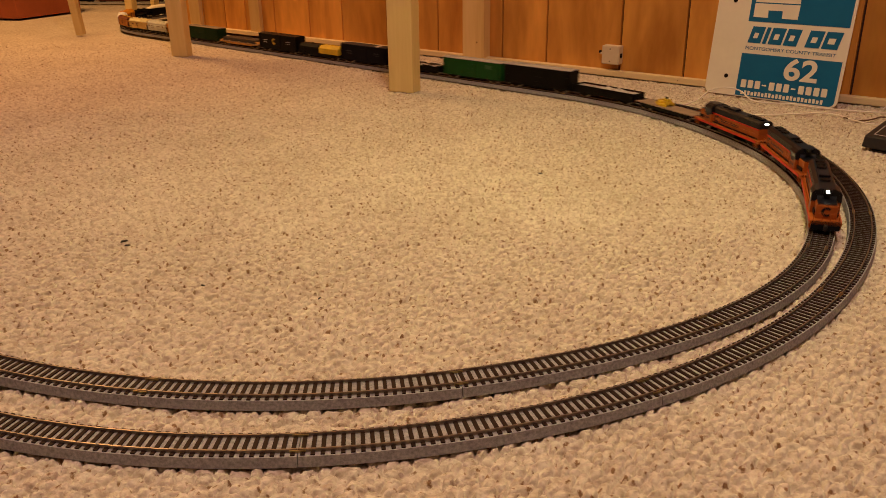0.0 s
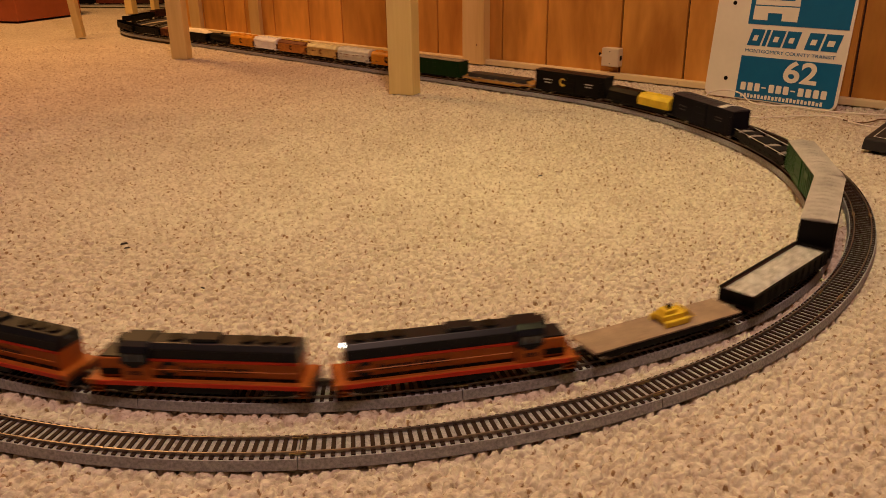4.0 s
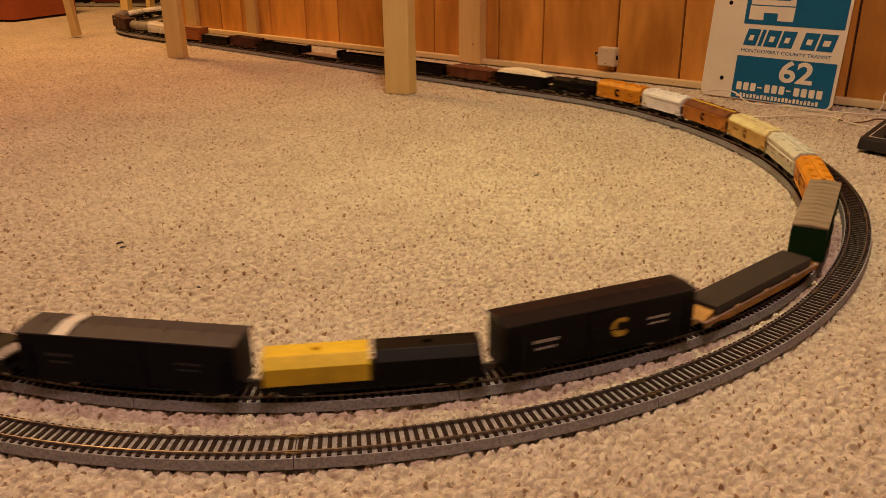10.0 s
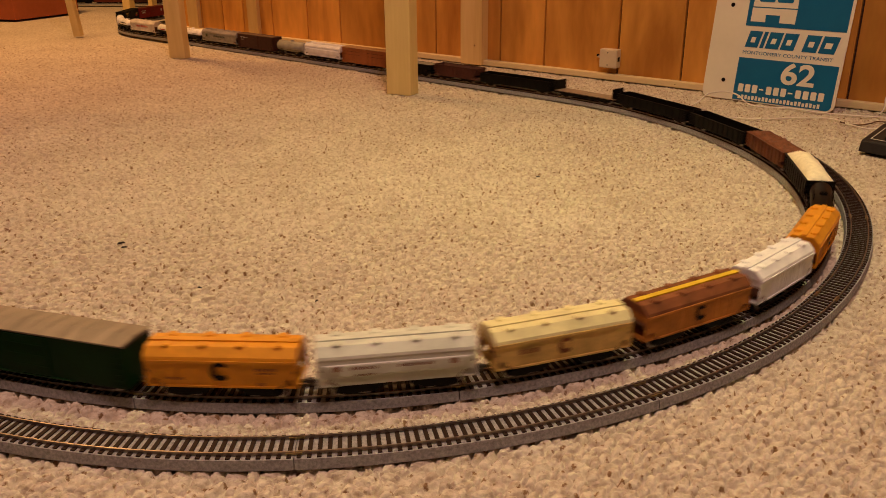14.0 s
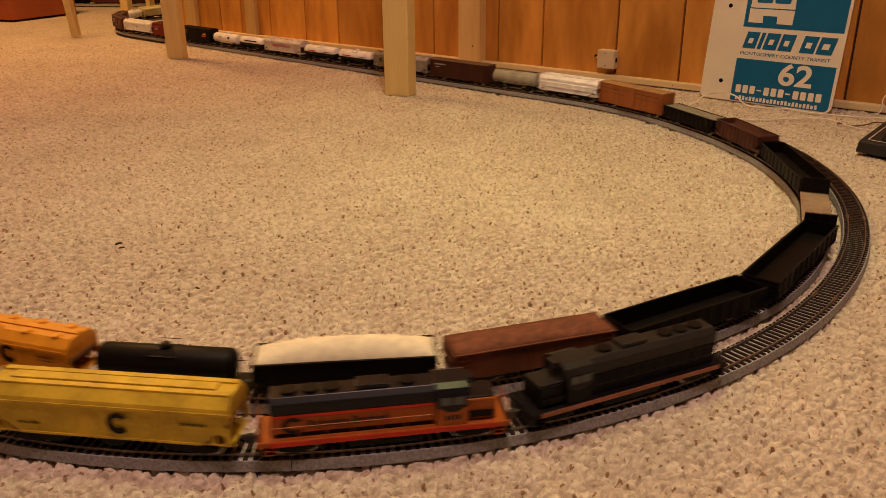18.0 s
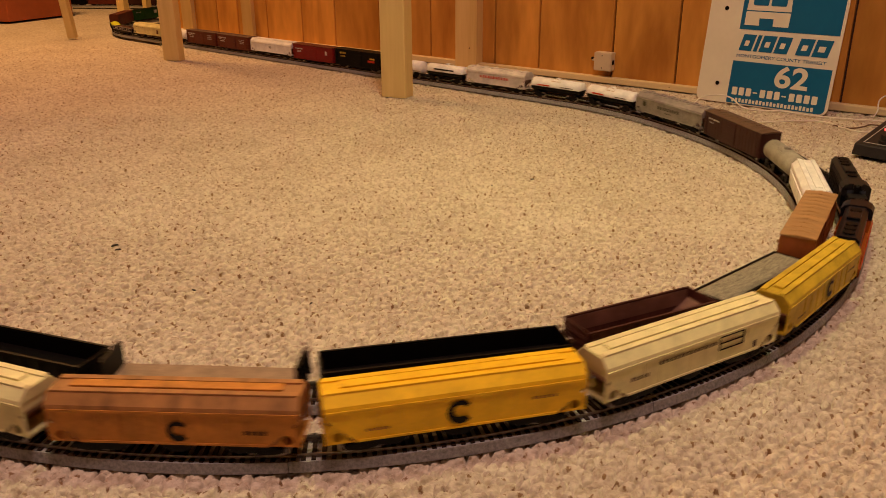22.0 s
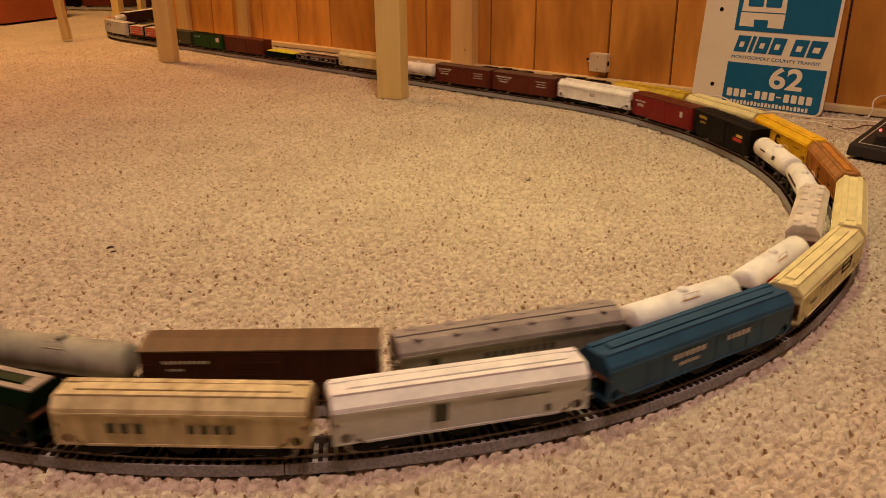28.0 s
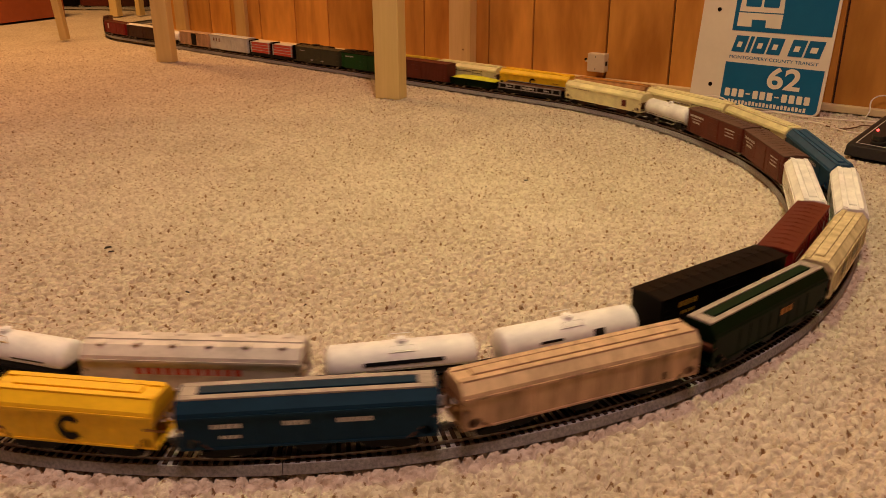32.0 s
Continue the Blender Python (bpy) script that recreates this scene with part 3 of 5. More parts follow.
def tank_car(length, radius, tank, lower, label, split=False, dome=True, bands=None, marks=(), mark_mat=None, rails=None):
    car = start("tank_car", length, label, "tank car")
    b, zc = length - 0.014, 0.0105 + radius
    L = b - 0.010

    def shell(bm, lo, hi, whole):
        """The tank's skin between two angles from its top."""
        n, m = 28, 5
        rings = []
        prof = [(-L / 2 - 0.0045 * math.cos(k / m * math.pi / 2), radius * math.sin(k / m * math.pi / 2)) for k in range(1, m + 1)]
        prof += [(-x, r) for x, r in prof[::-1]]
        for x, r in prof:
            rings.append([bm.verts.new((x, r * math.sin(a), zc + r * math.cos(a))) for a in [lo + (hi - lo) * i / n for i in range(n if whole else n + 1)]])
        k = len(rings[0])
        for p, q in zip(rings, rings[1:]):
            for i in range(k):
                bm.faces.new((p[i], p[(i + 1) % k], q[(i + 1) % k], q[i]))
        bm.faces.new(rings[0])
        bm.faces.new(rings[-1][::-1])
        return bm

    if split:
        cut = radians(98)
        part("tank", shell(B(), -cut, cut, False), tank, car, smooth=True)
        part("lower_jacket", shell(B(), cut + 0.01, 2 * math.pi - cut - 0.01, False), lower, car, "black lower half", smooth=True)
    else:
        part("tank", shell(B(), 0, 2 * math.pi, True), tank, car, smooth=True)
    if bands:
        for x, w, m in bands:
            part("band", rod(B(), (x - w / 2, 0, zc), (x + w / 2, 0, zc), radius + 0.0004, 28), m, car)
    if dome:
        part("dome", rod(rod(B(), (0, 0, zc + radius - 0.002), (0, 0, zc + radius + 0.0022), 0.0046, 16), (0, 0, zc + radius + 0.0022), (0, 0, zc + radius + 0.0030), 0.0034, 16), tank, car)
        bm = B()
        for y in (-0.0078, 0.0078):
            box(bm, -0.0100, 0.0100, y - 0.0026, y + 0.0026, zc + radius - 0.0040, zc + radius - 0.0034)
            for x in (-0.0098, -0.0033, 0.0033, 0.0098):
                rod(bm, (x, y * 1.30, zc), (x, y * 1.30, zc + radius - 0.0036), 0.0004, 5)
            for x in (-0.0085, 0.0085):
                rod(bm, (x, y * 1.25, zc + radius - 0.0036), (x, y * 1.25, zc + radius + 0.0016), 0.0003, 5)
            rod(bm, (-0.0085, y * 1.25, zc + radius + 0.0016), (0.0085, y * 1.25, zc + radius + 0.0016), 0.0003, 5)
        part("platform", bm, rails or tank, car)
    for s in (-1, 1):
        x = s * (L / 2 - 0.012)
        part("saddle", box(B(), x - 0.006, x + 0.006, -HALF * 0.72, HALF * 0.72, 0.0075, 0.0140), lower, car)
        part("end_platform", box(B(), s * (b / 2 + 0.001) - 0.006, s * (b / 2 + 0.001) + 0.006, -HALF * 0.8, HALF * 0.8, 0.0080, 0.0092), lower, car)
    part("sill", box(B(), -b / 2, b / 2, -0.0035, 0.0035, 0.0060, 0.0095), lower, car)
    for y in (-HALF * 0.93, HALF * 0.93):
        bm = rod(B(), (-b / 2, y, 0.0180), (b / 2, y, 0.0180), 0.0003, 5)
        for s in (-1, 1):
            rod(bm, (s * b / 2, y, 0.0085), (s * b / 2, y, 0.0180), 0.0003, 5)
        part("handrail", bm, lower, car)
    if marks:
        for x, dz, w, h, *other in marks:
            for side in (-1, 1):
                bm = B()
                n = 4
                pts = []
                for k in range(n + 1):
                    a = (dz + h * (k / n - 0.5)) / radius
                    r = radius + 0.0003
                    pts.append((side * r * math.cos(a), zc + r * math.sin(a)))
                for (y0, z0), (y1, z1) in zip(pts, pts[1:]):
                    bm.faces.new([bm.verts.new(p) for p in ((-side * x - w / 2, y0, z0), (-side * x + w / 2, y0, z0), (-side * x + w / 2, y1, z1), (-side * x - w / 2, y1, z1))])
                part("lettering_bar", bm, other[0] if other else mark_mat or DARK, car)
    return car


def flat_car(length, deck, sill, label, height=0.0125):
    car = start("flat_car", length, label, "flat car")
    b = length - 0.010
    part("deck", box(B(), -b / 2, b / 2, -HALF, HALF, height - 0.0016, height), deck, car, bevel=0.0003)
    bm = B()
    for side in (-1, 1):
        side_prism(bm, [(-b / 2, height - 0.0018), (-b / 2, 0.0085), (-b / 2 + 0.02, 0.0085), (-b / 2 + 0.035, 0.0055), (b / 2 - 0.035, 0.0055), (b / 2 - 0.02, 0.0085), (b / 2, 0.0085), (b / 2, height - 0.0018)], side * HALF, side * (HALF - 0.0015))
        for i in range(10):
            x = -b / 2 + b * (i + 0.5) / 10
            box(bm, x - 0.001, x + 0.001, side * HALF, side * (HALF + 0.0008), 0.0088, height - 0.0005)
    box(bm, -b / 2, b / 2, -0.004, 0.004, 0.0055, height - 0.0018)
    part("side_sill", bm, sill, car)
    return car, b, height


def locomotive(length, body, dark, stripe, label, lit=False, marks=None, backwards=False):
    """A four-axle road engine: frame, long hood, cab, short hood, fans, fuel tank, rails and steps."""
    car = start("locomotive", length, label, "model locomotive")
    b = length - 0.010
    zd = 0.0135
    part("frame", box(B(), -b / 2, b / 2, -HALF, HALF, zd - 0.0040, zd), body, car, bevel=0.0004)
    for side in (-1, 1):
        part("frame_stripe", box(B(), -b / 2 + 0.008, b / 2 - 0.008, side * HALF, side * (HALF + 0.0005), zd - 0.0038, zd - 0.0004), stripe, car)
    part("fuel_tank", side_prism(B(), [(-0.024, 0.0025), (0.024, 0.0025), (0.028, 0.0092), (-0.028, 0.0092)], -HALF * 0.85, HALF * 0.85), DARK, car, bevel=0.001)
    for x in (-0.014, 0.014):
        part("air_reservoir", rod(B(), (x - 0.010, -HALF * 0.80, 0.0075), (x + 0.010, -HALF * 0.80, 0.0075), 0.0020, 10), DARK, car)
    hx0, hx1 = -b / 2 + 0.010, b / 2 - 0.050
    ht, hw = 0.0415, 0.0112
    zr = 0.0300
    part("long_hood", box(B(), hx0, hx1, -hw, hw, zd, zr), body, car, bevel=0.0004)
    part("hood_roof", prism(B(), [(-hw - 0.0003, zr), (hw + 0.0003, zr), (hw + 0.0003, ht - 0.0035), (hw - 0.0035, ht), (-hw + 0.0035, ht), (-hw - 0.0003, ht - 0.0035)], hx0 - 0.0003, hx1), dark, car, bevel=0.0005)
    panel = mesh_of(box(B(), -0.0042, 0.0042, 0, 0.0005, zd + 0.0032, zr - 0.0024), "hood_door", body)
    grille = mesh_of(box(B(), -0.0042, 0.0042, 0, 0.0005, zr + 0.0006, ht - 0.0045), "roof_grille", dark)
    for side in (-1, 1):
        part("hood_stripe", box(B(), hx0, hx1, side * hw, side * (hw + 0.0006), zr - 0.0022, zr - 0.0002), stripe if marks else body, car)
        # a thin black strip stands in for the shade along the walkway
        part("walkway_line", box(B(), hx0 + 0.002, hx1 - 0.001, side * hw, side * (hw + 0.0007), zd + 0.0002, zd + 0.0026), DARK, car)
        for i in range(10):
            at = pose(hx0 + (hx1 - hx0) * (i + 0.5) / 10, side * hw, 0, rz=0 if side > 0 else 180)
            shared("hood_door", panel, car, at)
            shared("roof_grille", grille, car, at)
        if marks:
            # the maker's ring stands where the words begin: by the cab on one side, at the tail on the other
            def along(d):
                return hx1 - 0.014 - d if side > 0 else hx0 + 0.014 + d

            bm = B()
            for i in range(14):
                p, q = radians(40 + 280 * i / 14), radians(40 + 280 * (i + 1) / 14)
                bm.faces.new([bm.verts.new((along(0) - side * r * math.cos(w), side * (hw + 0.0009), zd + 0.0086 + 0.82 * r * math.sin(w))) for r, w in ((0.0074, p), (0.0074, q), (0.0040, q), (0.0040, p))])
            part("emblem", bm, marks, car)
            for first, letters in ((0.0095, 7), (0.0390, 6)):
                bm = B()
                for i in range(letters):
                    p = first + 0.0040 * i
                    z1 = zd + (0.0118 if i == 0 else 0.0104)
                    bm.faces.new([bm.verts.new((along(d), side * (hw + 0.0009), z)) for d, z in ((p, zd + 0.0066), (p + 0.0029, zd + 0.0066), (p + 0.0029, z1), (p, z1))])
                part("lettering_bar", bm, marks, car)
    fans = None
    for x in (hx0 + 0.012, hx0 + 0.026, hx0 + 0.040, hx1 - 0.018):
        if fans is None:
            fans = mesh_of(rod(B(), (0, 0, 0), (0, 0, 0.0016), 0.0058, 16), "roof_fan", DARK)
        shared("roof_fan", fans, car, pose(x, 0, ht))
    part("exhaust_hump", box(B(), hx1 - 0.052, hx1 - 0.030, -0.0065, 0.0065, ht, ht + 0.0030), dark, car, bevel=0.0008)
    cx0, cx1 = hx1, hx1 + 0.021
    hc = HALF - 0.0008
    part("cab", box(B(), cx0, cx1, -hc, hc, zd, 0.0270), body, car, bevel=0.0005)
    part("cab_upper", box(B(), cx0, cx1, -hc - 0.0002, hc + 0.0002, 0.0270, ht - 0.0045), dark, car, bevel=0.0005)
    part("cab_roof", prism(B(), [(-HALF, ht - 0.0052), (HALF, ht - 0.0052), (HALF - 0.003, ht - 0.001), (HALF - 0.008, ht + 0.0012), (-HALF + 0.008, ht + 0.0012), (-HALF + 0.003, ht - 0.001)], cx0 - 0.0006, cx1 + 0.001), dark, car, bevel=0.0005)
    for side in (-1, 1):
        y = side * (hc + 0.0002)
        for x in (cx0 + 0.0060, cx0 + 0.0150):
            part("cab_window", box(B(), x - 0.0036, x + 0.0036, y, y + side * 0.0004, ht - 0.0122, ht - 0.0062), GLASS, car)
        part("dipped_panel", side_prism(B(), [(cx0 + 0.002, 0.0272), (cx1 - 0.002, 0.0272), (cx1 - 0.007, 0.0240), (cx0 + 0.007, 0.0240)], min(y, y - side * 0.0006), max(y, y - side * 0.0006)), dark, car)
        part("battery_box", box(B(), cx1 + 0.001, b / 2 - 0.011, side * hw, side * (hw + 0.0016), zd + 0.0030, zd + 0.0072), DARK, car)
        if marks:
            bm = B()
            for i in range(4):
                p = cx0 + 0.0055 + 0.0028 * i
                bm.faces.new([bm.verts.new((q, side * (hc + 0.0003), z)) for q, z in ((p, zd + 0.0045), (p + 0.0019, zd + 0.0045), (p + 0.0019, zd + 0.0080), (p, zd + 0.0080))])
            part("number_bar", bm, marks, car)
    for y in (-0.0065, 0.0065):
        part("windscreen", box(B(), cx1, cx1 + 0.0004, y - 0.0036, y + 0.0036, ht - 0.0118, ht - 0.0068), GLASS, car)
    nx = b / 2 - 0.009
    part("short_hood", box(B(), cx1, nx, -hw, hw, zd, ht - 0.0120), body, car, bevel=0.0012)
    part("nose_top", box(B(), cx1, nx - 0.0008, -hw + 0.001, hw - 0.001, ht - 0.0120, ht - 0.0108), dark, car, bevel=0.0006)
    if marks:
        bm = B()
        for i in range(14):
            a, c = radians(40 + 280 * i / 14), radians(40 + 280 * (i + 1) / 14)
            bm.faces.new([bm.verts.new((nx + 0.0004, r * math.cos(q), zd + 0.0085 + r * math.sin(q))) for r, q in ((0.0056, a), (0.0056, c), (0.0028, c), (0.0028, a))])
        part("emblem", bm, marks, car)
    lamp = LIT if lit and not backwards else GLASS
    part("headlight_housing", box(B(), cx1 - 0.001, cx1 + 0.0022, -0.0045, 0.0045, ht - 0.0035, ht + 0.0010), dark, car, bevel=0.0004)
    bm = box(B(), cx1 + 0.0018, cx1 + 0.0056, -0.0046, 0.0046, ht + 0.0006, ht + 0.0012)
    for y in (-0.0043, 0.0043):
        box(bm, cx1 + 0.0018, cx1 + 0.0056, y - 0.0004, y + 0.0004, ht - 0.0034, ht + 0.0008)
    part("headlight_visor", bm, dark, car)
    part("headlight", rod(B(), (cx1 + 0.0021, 0, ht - 0.0012), (cx1 + 0.0026, 0, ht - 0.0012), 0.0019, 14), lamp, car)
    for s in (-1, 1):
        part("pilot", side_prism(B(), [(s * b / 2, zd), (s * b / 2, 0.0035), (s * (b / 2 - 0.003), 0.0035), (s * (b / 2 - 0.003), zd)], -HALF * 0.9, HALF * 0.9), dark, car)
        for y in (-HALF + 0.002, HALF - 0.002):
            bm = B()
            for k in range(3):
                box(bm, s * (b / 2 - 0.008) - 0.0035, s * (b / 2 - 0.008) + 0.0035, y - 0.002, y + 0.002, 0.0035 + 0.0032 * k, 0.0042 + 0.0032 * k)
            box(bm, s * (b / 2 - 0.008) - 0.0040, s * (b / 2 - 0.008) - 0.0034, y - 0.002, y + 0.002, 0.0035, zd)
            box(bm, s * (b / 2 - 0.008) + 0.0034, s * (b / 2 - 0.008) + 0.0040, y - 0.002, y + 0.002, 0.0035, zd)
            part("step_ladder", bm, body, car)
    for y in (-HALF + 0.0006, HALF - 0.0006):
        bm = rod(B(), (hx0, y, zd + 0.010), (hx1 - 0.003, y, zd + 0.010), 0.00035, 6)
        for i in range(7):
            x = hx0 + (hx1 - 0.003 - hx0) * i / 6
            rod(bm, (x, y, zd), (x, y, zd + 0.010), 0.0003, 5)
        part("handrail", bm, body, car)
    for s in (-1, 1):
        bm = rod(B(), (s * (b / 2 - 0.001), -HALF * 0.8, zd + 0.009), (s * (b / 2 - 0.001), HALF * 0.8, zd + 0.009), 0.00035, 6)
        for y in (-0.8, -0.25, 0.25, 0.8):
            rod(bm, (s * (b / 2 - 0.001), HALF * y, zd), (s * (b / 2 - 0.001), HALF * y, zd + 0.009), 0.0003, 5)
        part("end_rail", bm, body, car)
    part("rear_headlight", rod(rod(B(), (hx0 - 0.0010, -0.0014, ht - 0.0042), (hx0 - 0.0002, -0.0014, ht - 0.0042), 0.0013, 12), (hx0 - 0.0010, 0.0014, ht - 0.0042), (hx0 - 0.0002, 0.0014, ht - 0.0042), 0.0013, 12), LIT if backwards and lit else GLASS, car)
    if backwards:
        for child in car.children:
            child.matrix_basis = pose(0, 0, 0, rz=180) @ child.matrix_basis
    return car


GLASS = material("dark_cab_glass", (0.06, 0.075, 0.09), 0.08)
LIT = bpy.data.materials.new("lit_headlight")
LIT.use_nodes = True
LIT.node_tree.nodes["Principled BSDF"].inputs["Emission Color"].default_value = (1, 0.93, 0.8, 1)
LIT.node_tree.nodes["Principled BSDF"].inputs["Emission Strength"].default_value = 9.0
# ---- the two trains ----
ORANGE = coat("chrome_orange", (0.34, 0.088, 0.013))
RED = coat("vermilion", (0.50, 0.035, 0.012))
NAVY = coat("blue_black", (0.006, 0.007, 0.011), 0.33, 0.18, 0.22)
YELLOW = coat("chrome_yellow", (0.70, 0.50, 0.035))
AMBER = coat("amber_yellow", (0.66, 0.29, 0.02))
CREAM = coat("pale_cream", (0.74, 0.69, 0.38))
GREEN = coat("bright_green", (0.004, 0.065, 0.010))
DGREEN = coat("dark_green", (0.0015, 0.008, 0.0025), 0.5, 0.18, 0.07)
MOSS = coat("moss_green", (0.004, 0.027, 0.006), 0.5, 0.2, 0.12)
FAINT = coat("faint_grey", (0.055, 0.050, 0.048))
MOSSROOF = material("dusty_olive_roof", (0.24, 0.195, 0.14), 0.6, 0, 40, 0.4, 0.0002, stretch=(3, 0.3, 1))
BLUEBLACK = coat("dark_navy", (0.005, 0.005, 0.010), 0.5, 0.18, 0.10)
NAVYROOF = coat("dull_navy_roof", (0.030, 0.027, 0.038), 0.55, 0.25, 0.3)
BOXBROWN = coat("oxide_brown", (0.115, 0.025, 0.014))
DBROWN = coat("dark_oxide", (0.05, 0.017, 0.012))
RUST = coat("rust_brown", (0.20, 0.075, 0.028), 0.6, 0.4)
OCHRE = coat("weathered_orange", (0.48, 0.20, 0.035), 0.55, 0.35)
RUSTROOF = material("rusty_orange_roof", (0.34, 0.155, 0.045), 0.6, 0, 40, 0.4, 0.0002, stretch=(2.2, 0.5, 1))
WOODCAR = material("orange_wood_siding", (0.32, 0.10, 0.020), 0.5, 0, 30, 0.25, 0.0002, stretch=(4, 1, 0.6))
LGREY = coat("light_grey", (0.60, 0.63, 0.62))
MGREY = coat("mid_grey", (0.29, 0.262, 0.255), 0.55, 0.3)
WHITE = coat("warm_white", (0.83, 0.86, 0.90))
SAGE = coat("sage_grey", (0.34, 0.335, 0.28), 0.5, 0.3)
TEAL = coat("teal_blue", (0.022, 0.078, 0.155))
BLUE = coat("mid_blue", (0.006, 0.029, 0.060), 0.5, 0.18, 0.10)
TAN = material("weathered_tan", (0.46, 0.30, 0.19), 0.65, 0, 40, 0.5, 0.0002, stretch=(2.2, 1, 0.35))
SOOCREAM = material("weathered_cream", (0.64, 0.50, 0.26), 0.6, 0, 40, 0.5, 0.0002, second=(0.78, 0.69, 0.42), stretch=(2.2, 1, 0.35))
TANROOF = material("grimy_tan_roof", (0.52, 0.37, 0.23), 0.65, 0, 40, 0.35, 0.0002, stretch=(2.2, 0.5, 1))
OLIVE = coat("olive_green", (0.055, 0.06, 0.035))
CRIMSON = coat("crimson", (0.22, 0.015, 0.015))
LIME = coat("lime_yellow", (0.62, 0.66, 0.03))
PINK = coat("salmon_red", (0.66, 0.10, 0.07))
YELLOW_MARK = coat("yellow_marking", (0.62, 0.42, 0.06))
DECK = material("plank_deck", (0.27, 0.19, 0.13), 0.7, 0, 60, 0.3, 0.0002)
GRAVEL = material("grey_ballast", (0.23, 0.215, 0.165), 0.9, 0, 400, 0.6, 0.0008)
SLAG = material("silver_scrap", (0.50, 0.49, 0.49), 0.45, 0.25, 160, 0.45, 0.001)
TARP = material("cream_fleece", (0.80, 0.74, 0.56), 0.95, 0, 150, 0.15, 0.0006)
LUMPS = material("brown_lumps", (0.15, 0.05, 0.022), 0.85, 0, 200, 0.5, 0.001)
COAL = material("black_coal", (0.014, 0.013, 0.013), 0.6, 0, 300, 0.5, 0.001)
SLAB = material("dark_slab", (0.035, 0.031, 0.03), 0.5, 0.2, 60, 0.3)

GOLD = coat("golden_yellow", (0.86, 0.53, 0.02))
MUSTARD = coat("mustard_yellow", (0.56, 0.40, 0.034), 0.5, 0.3)
STRAW = material("weathered_straw", (0.60, 0.42, 0.13), 0.6, 0, 50, 0.35, 0.0002)
PALE_MARK = coat("dull_green_patch", (0.04, 0.11, 0.04))
WARMWHITE = coat("grimy_white", (0.62, 0.58, 0.54), 0.55, 0.25)
PALE = coat("pale_grey_green", (0.62, 0.65, 0.57))
WOODROOF = material("tan_brown_roof", (0.36, 0.205, 0.085), 0.6, 0, 40, 0.4, 0.0002, stretch=(3, 0.3, 1))
BROWNROOF = material("dull_brown_roof", (0.11, 0.062, 0.036), 0.6, 0, 40, 0.4, 0.0002, stretch=(3, 0.3, 1))
OXROOF = material("dark_oxide_roof", (0.10, 0.052, 0.038), 0.6, 0, 40, 0.3, 0.0002, stretch=(3, 0.3, 1))
RIM = coat("dusty_grey", (0.36, 0.325, 0.285), 0.55, 0.3)
TROUGH = coat("trough_green", (0.004, 0.019, 0.007), 0.5, 0.2, 0.12)
MAROON = coat("dark_maroon", (0.075, 0.026, 0.02), 0.55, 0.3)
DUSTY = coat("dusty_maroon", (0.17, 0.085, 0.065), 0.65, 0.3)
STONE = coat("stone_grey", (0.30, 0.29, 0.25), 0.55, 0.3)
LUMPCAR = coat("dark_rust", (0.13, 0.045, 0.02), 0.6, 0.4)
OLDYELLOW = coat("dull_ochre", (0.44, 0.24, 0.06), 0.55, 0.35)

SIDE_ROW = [(-0.052, 0.030, 0.022, 0.0028), (-0.052, 0.024, 0.018, 0.0022), (0.050, 0.030, 0.020, 0.0022), (0.050, 0.025, 0.018, 0.0018)]


def loaded_flat(length, label, deck, sill, fill):
    car, b, h = flat_car(length, deck, sill, label)
    fill(car, b, h)
    return car


def machine(car, b, h):
    """A small yellow crawler machine on the deck."""
    x = -0.012
    part("machine_body", box(box(B(), x - 0.012, x + 0.012, -0.007, 0.007, h + 0.003, h + 0.009), x - 0.002, x + 0.010, -0.005, 0.005, h + 0.009, h + 0.0125), YELLOW, car, "yellow toy crawler machine", bevel=0.0006)
    for y in (-0.009, 0.009):
        part("machine_track", box(B(), x - 0.013, x + 0.013, y - 0.002, y + 0.002, h, h + 0.0055), YELLOW, car, bevel=0.0015)
    part("machine_arm", side_prism(B(), [(x - 0.020, h + 0.003), (x - 0.012, h + 0.011), (x - 0.010, h + 0.011), (x - 0.017, h + 0.003)], -0.008, 0.008), YELLOW, car)
    part("machine_seat", box(B(), x + 0.001, x + 0.004, -0.002, 0.002, h + 0.0125, h + 0.0165), DARK, car)


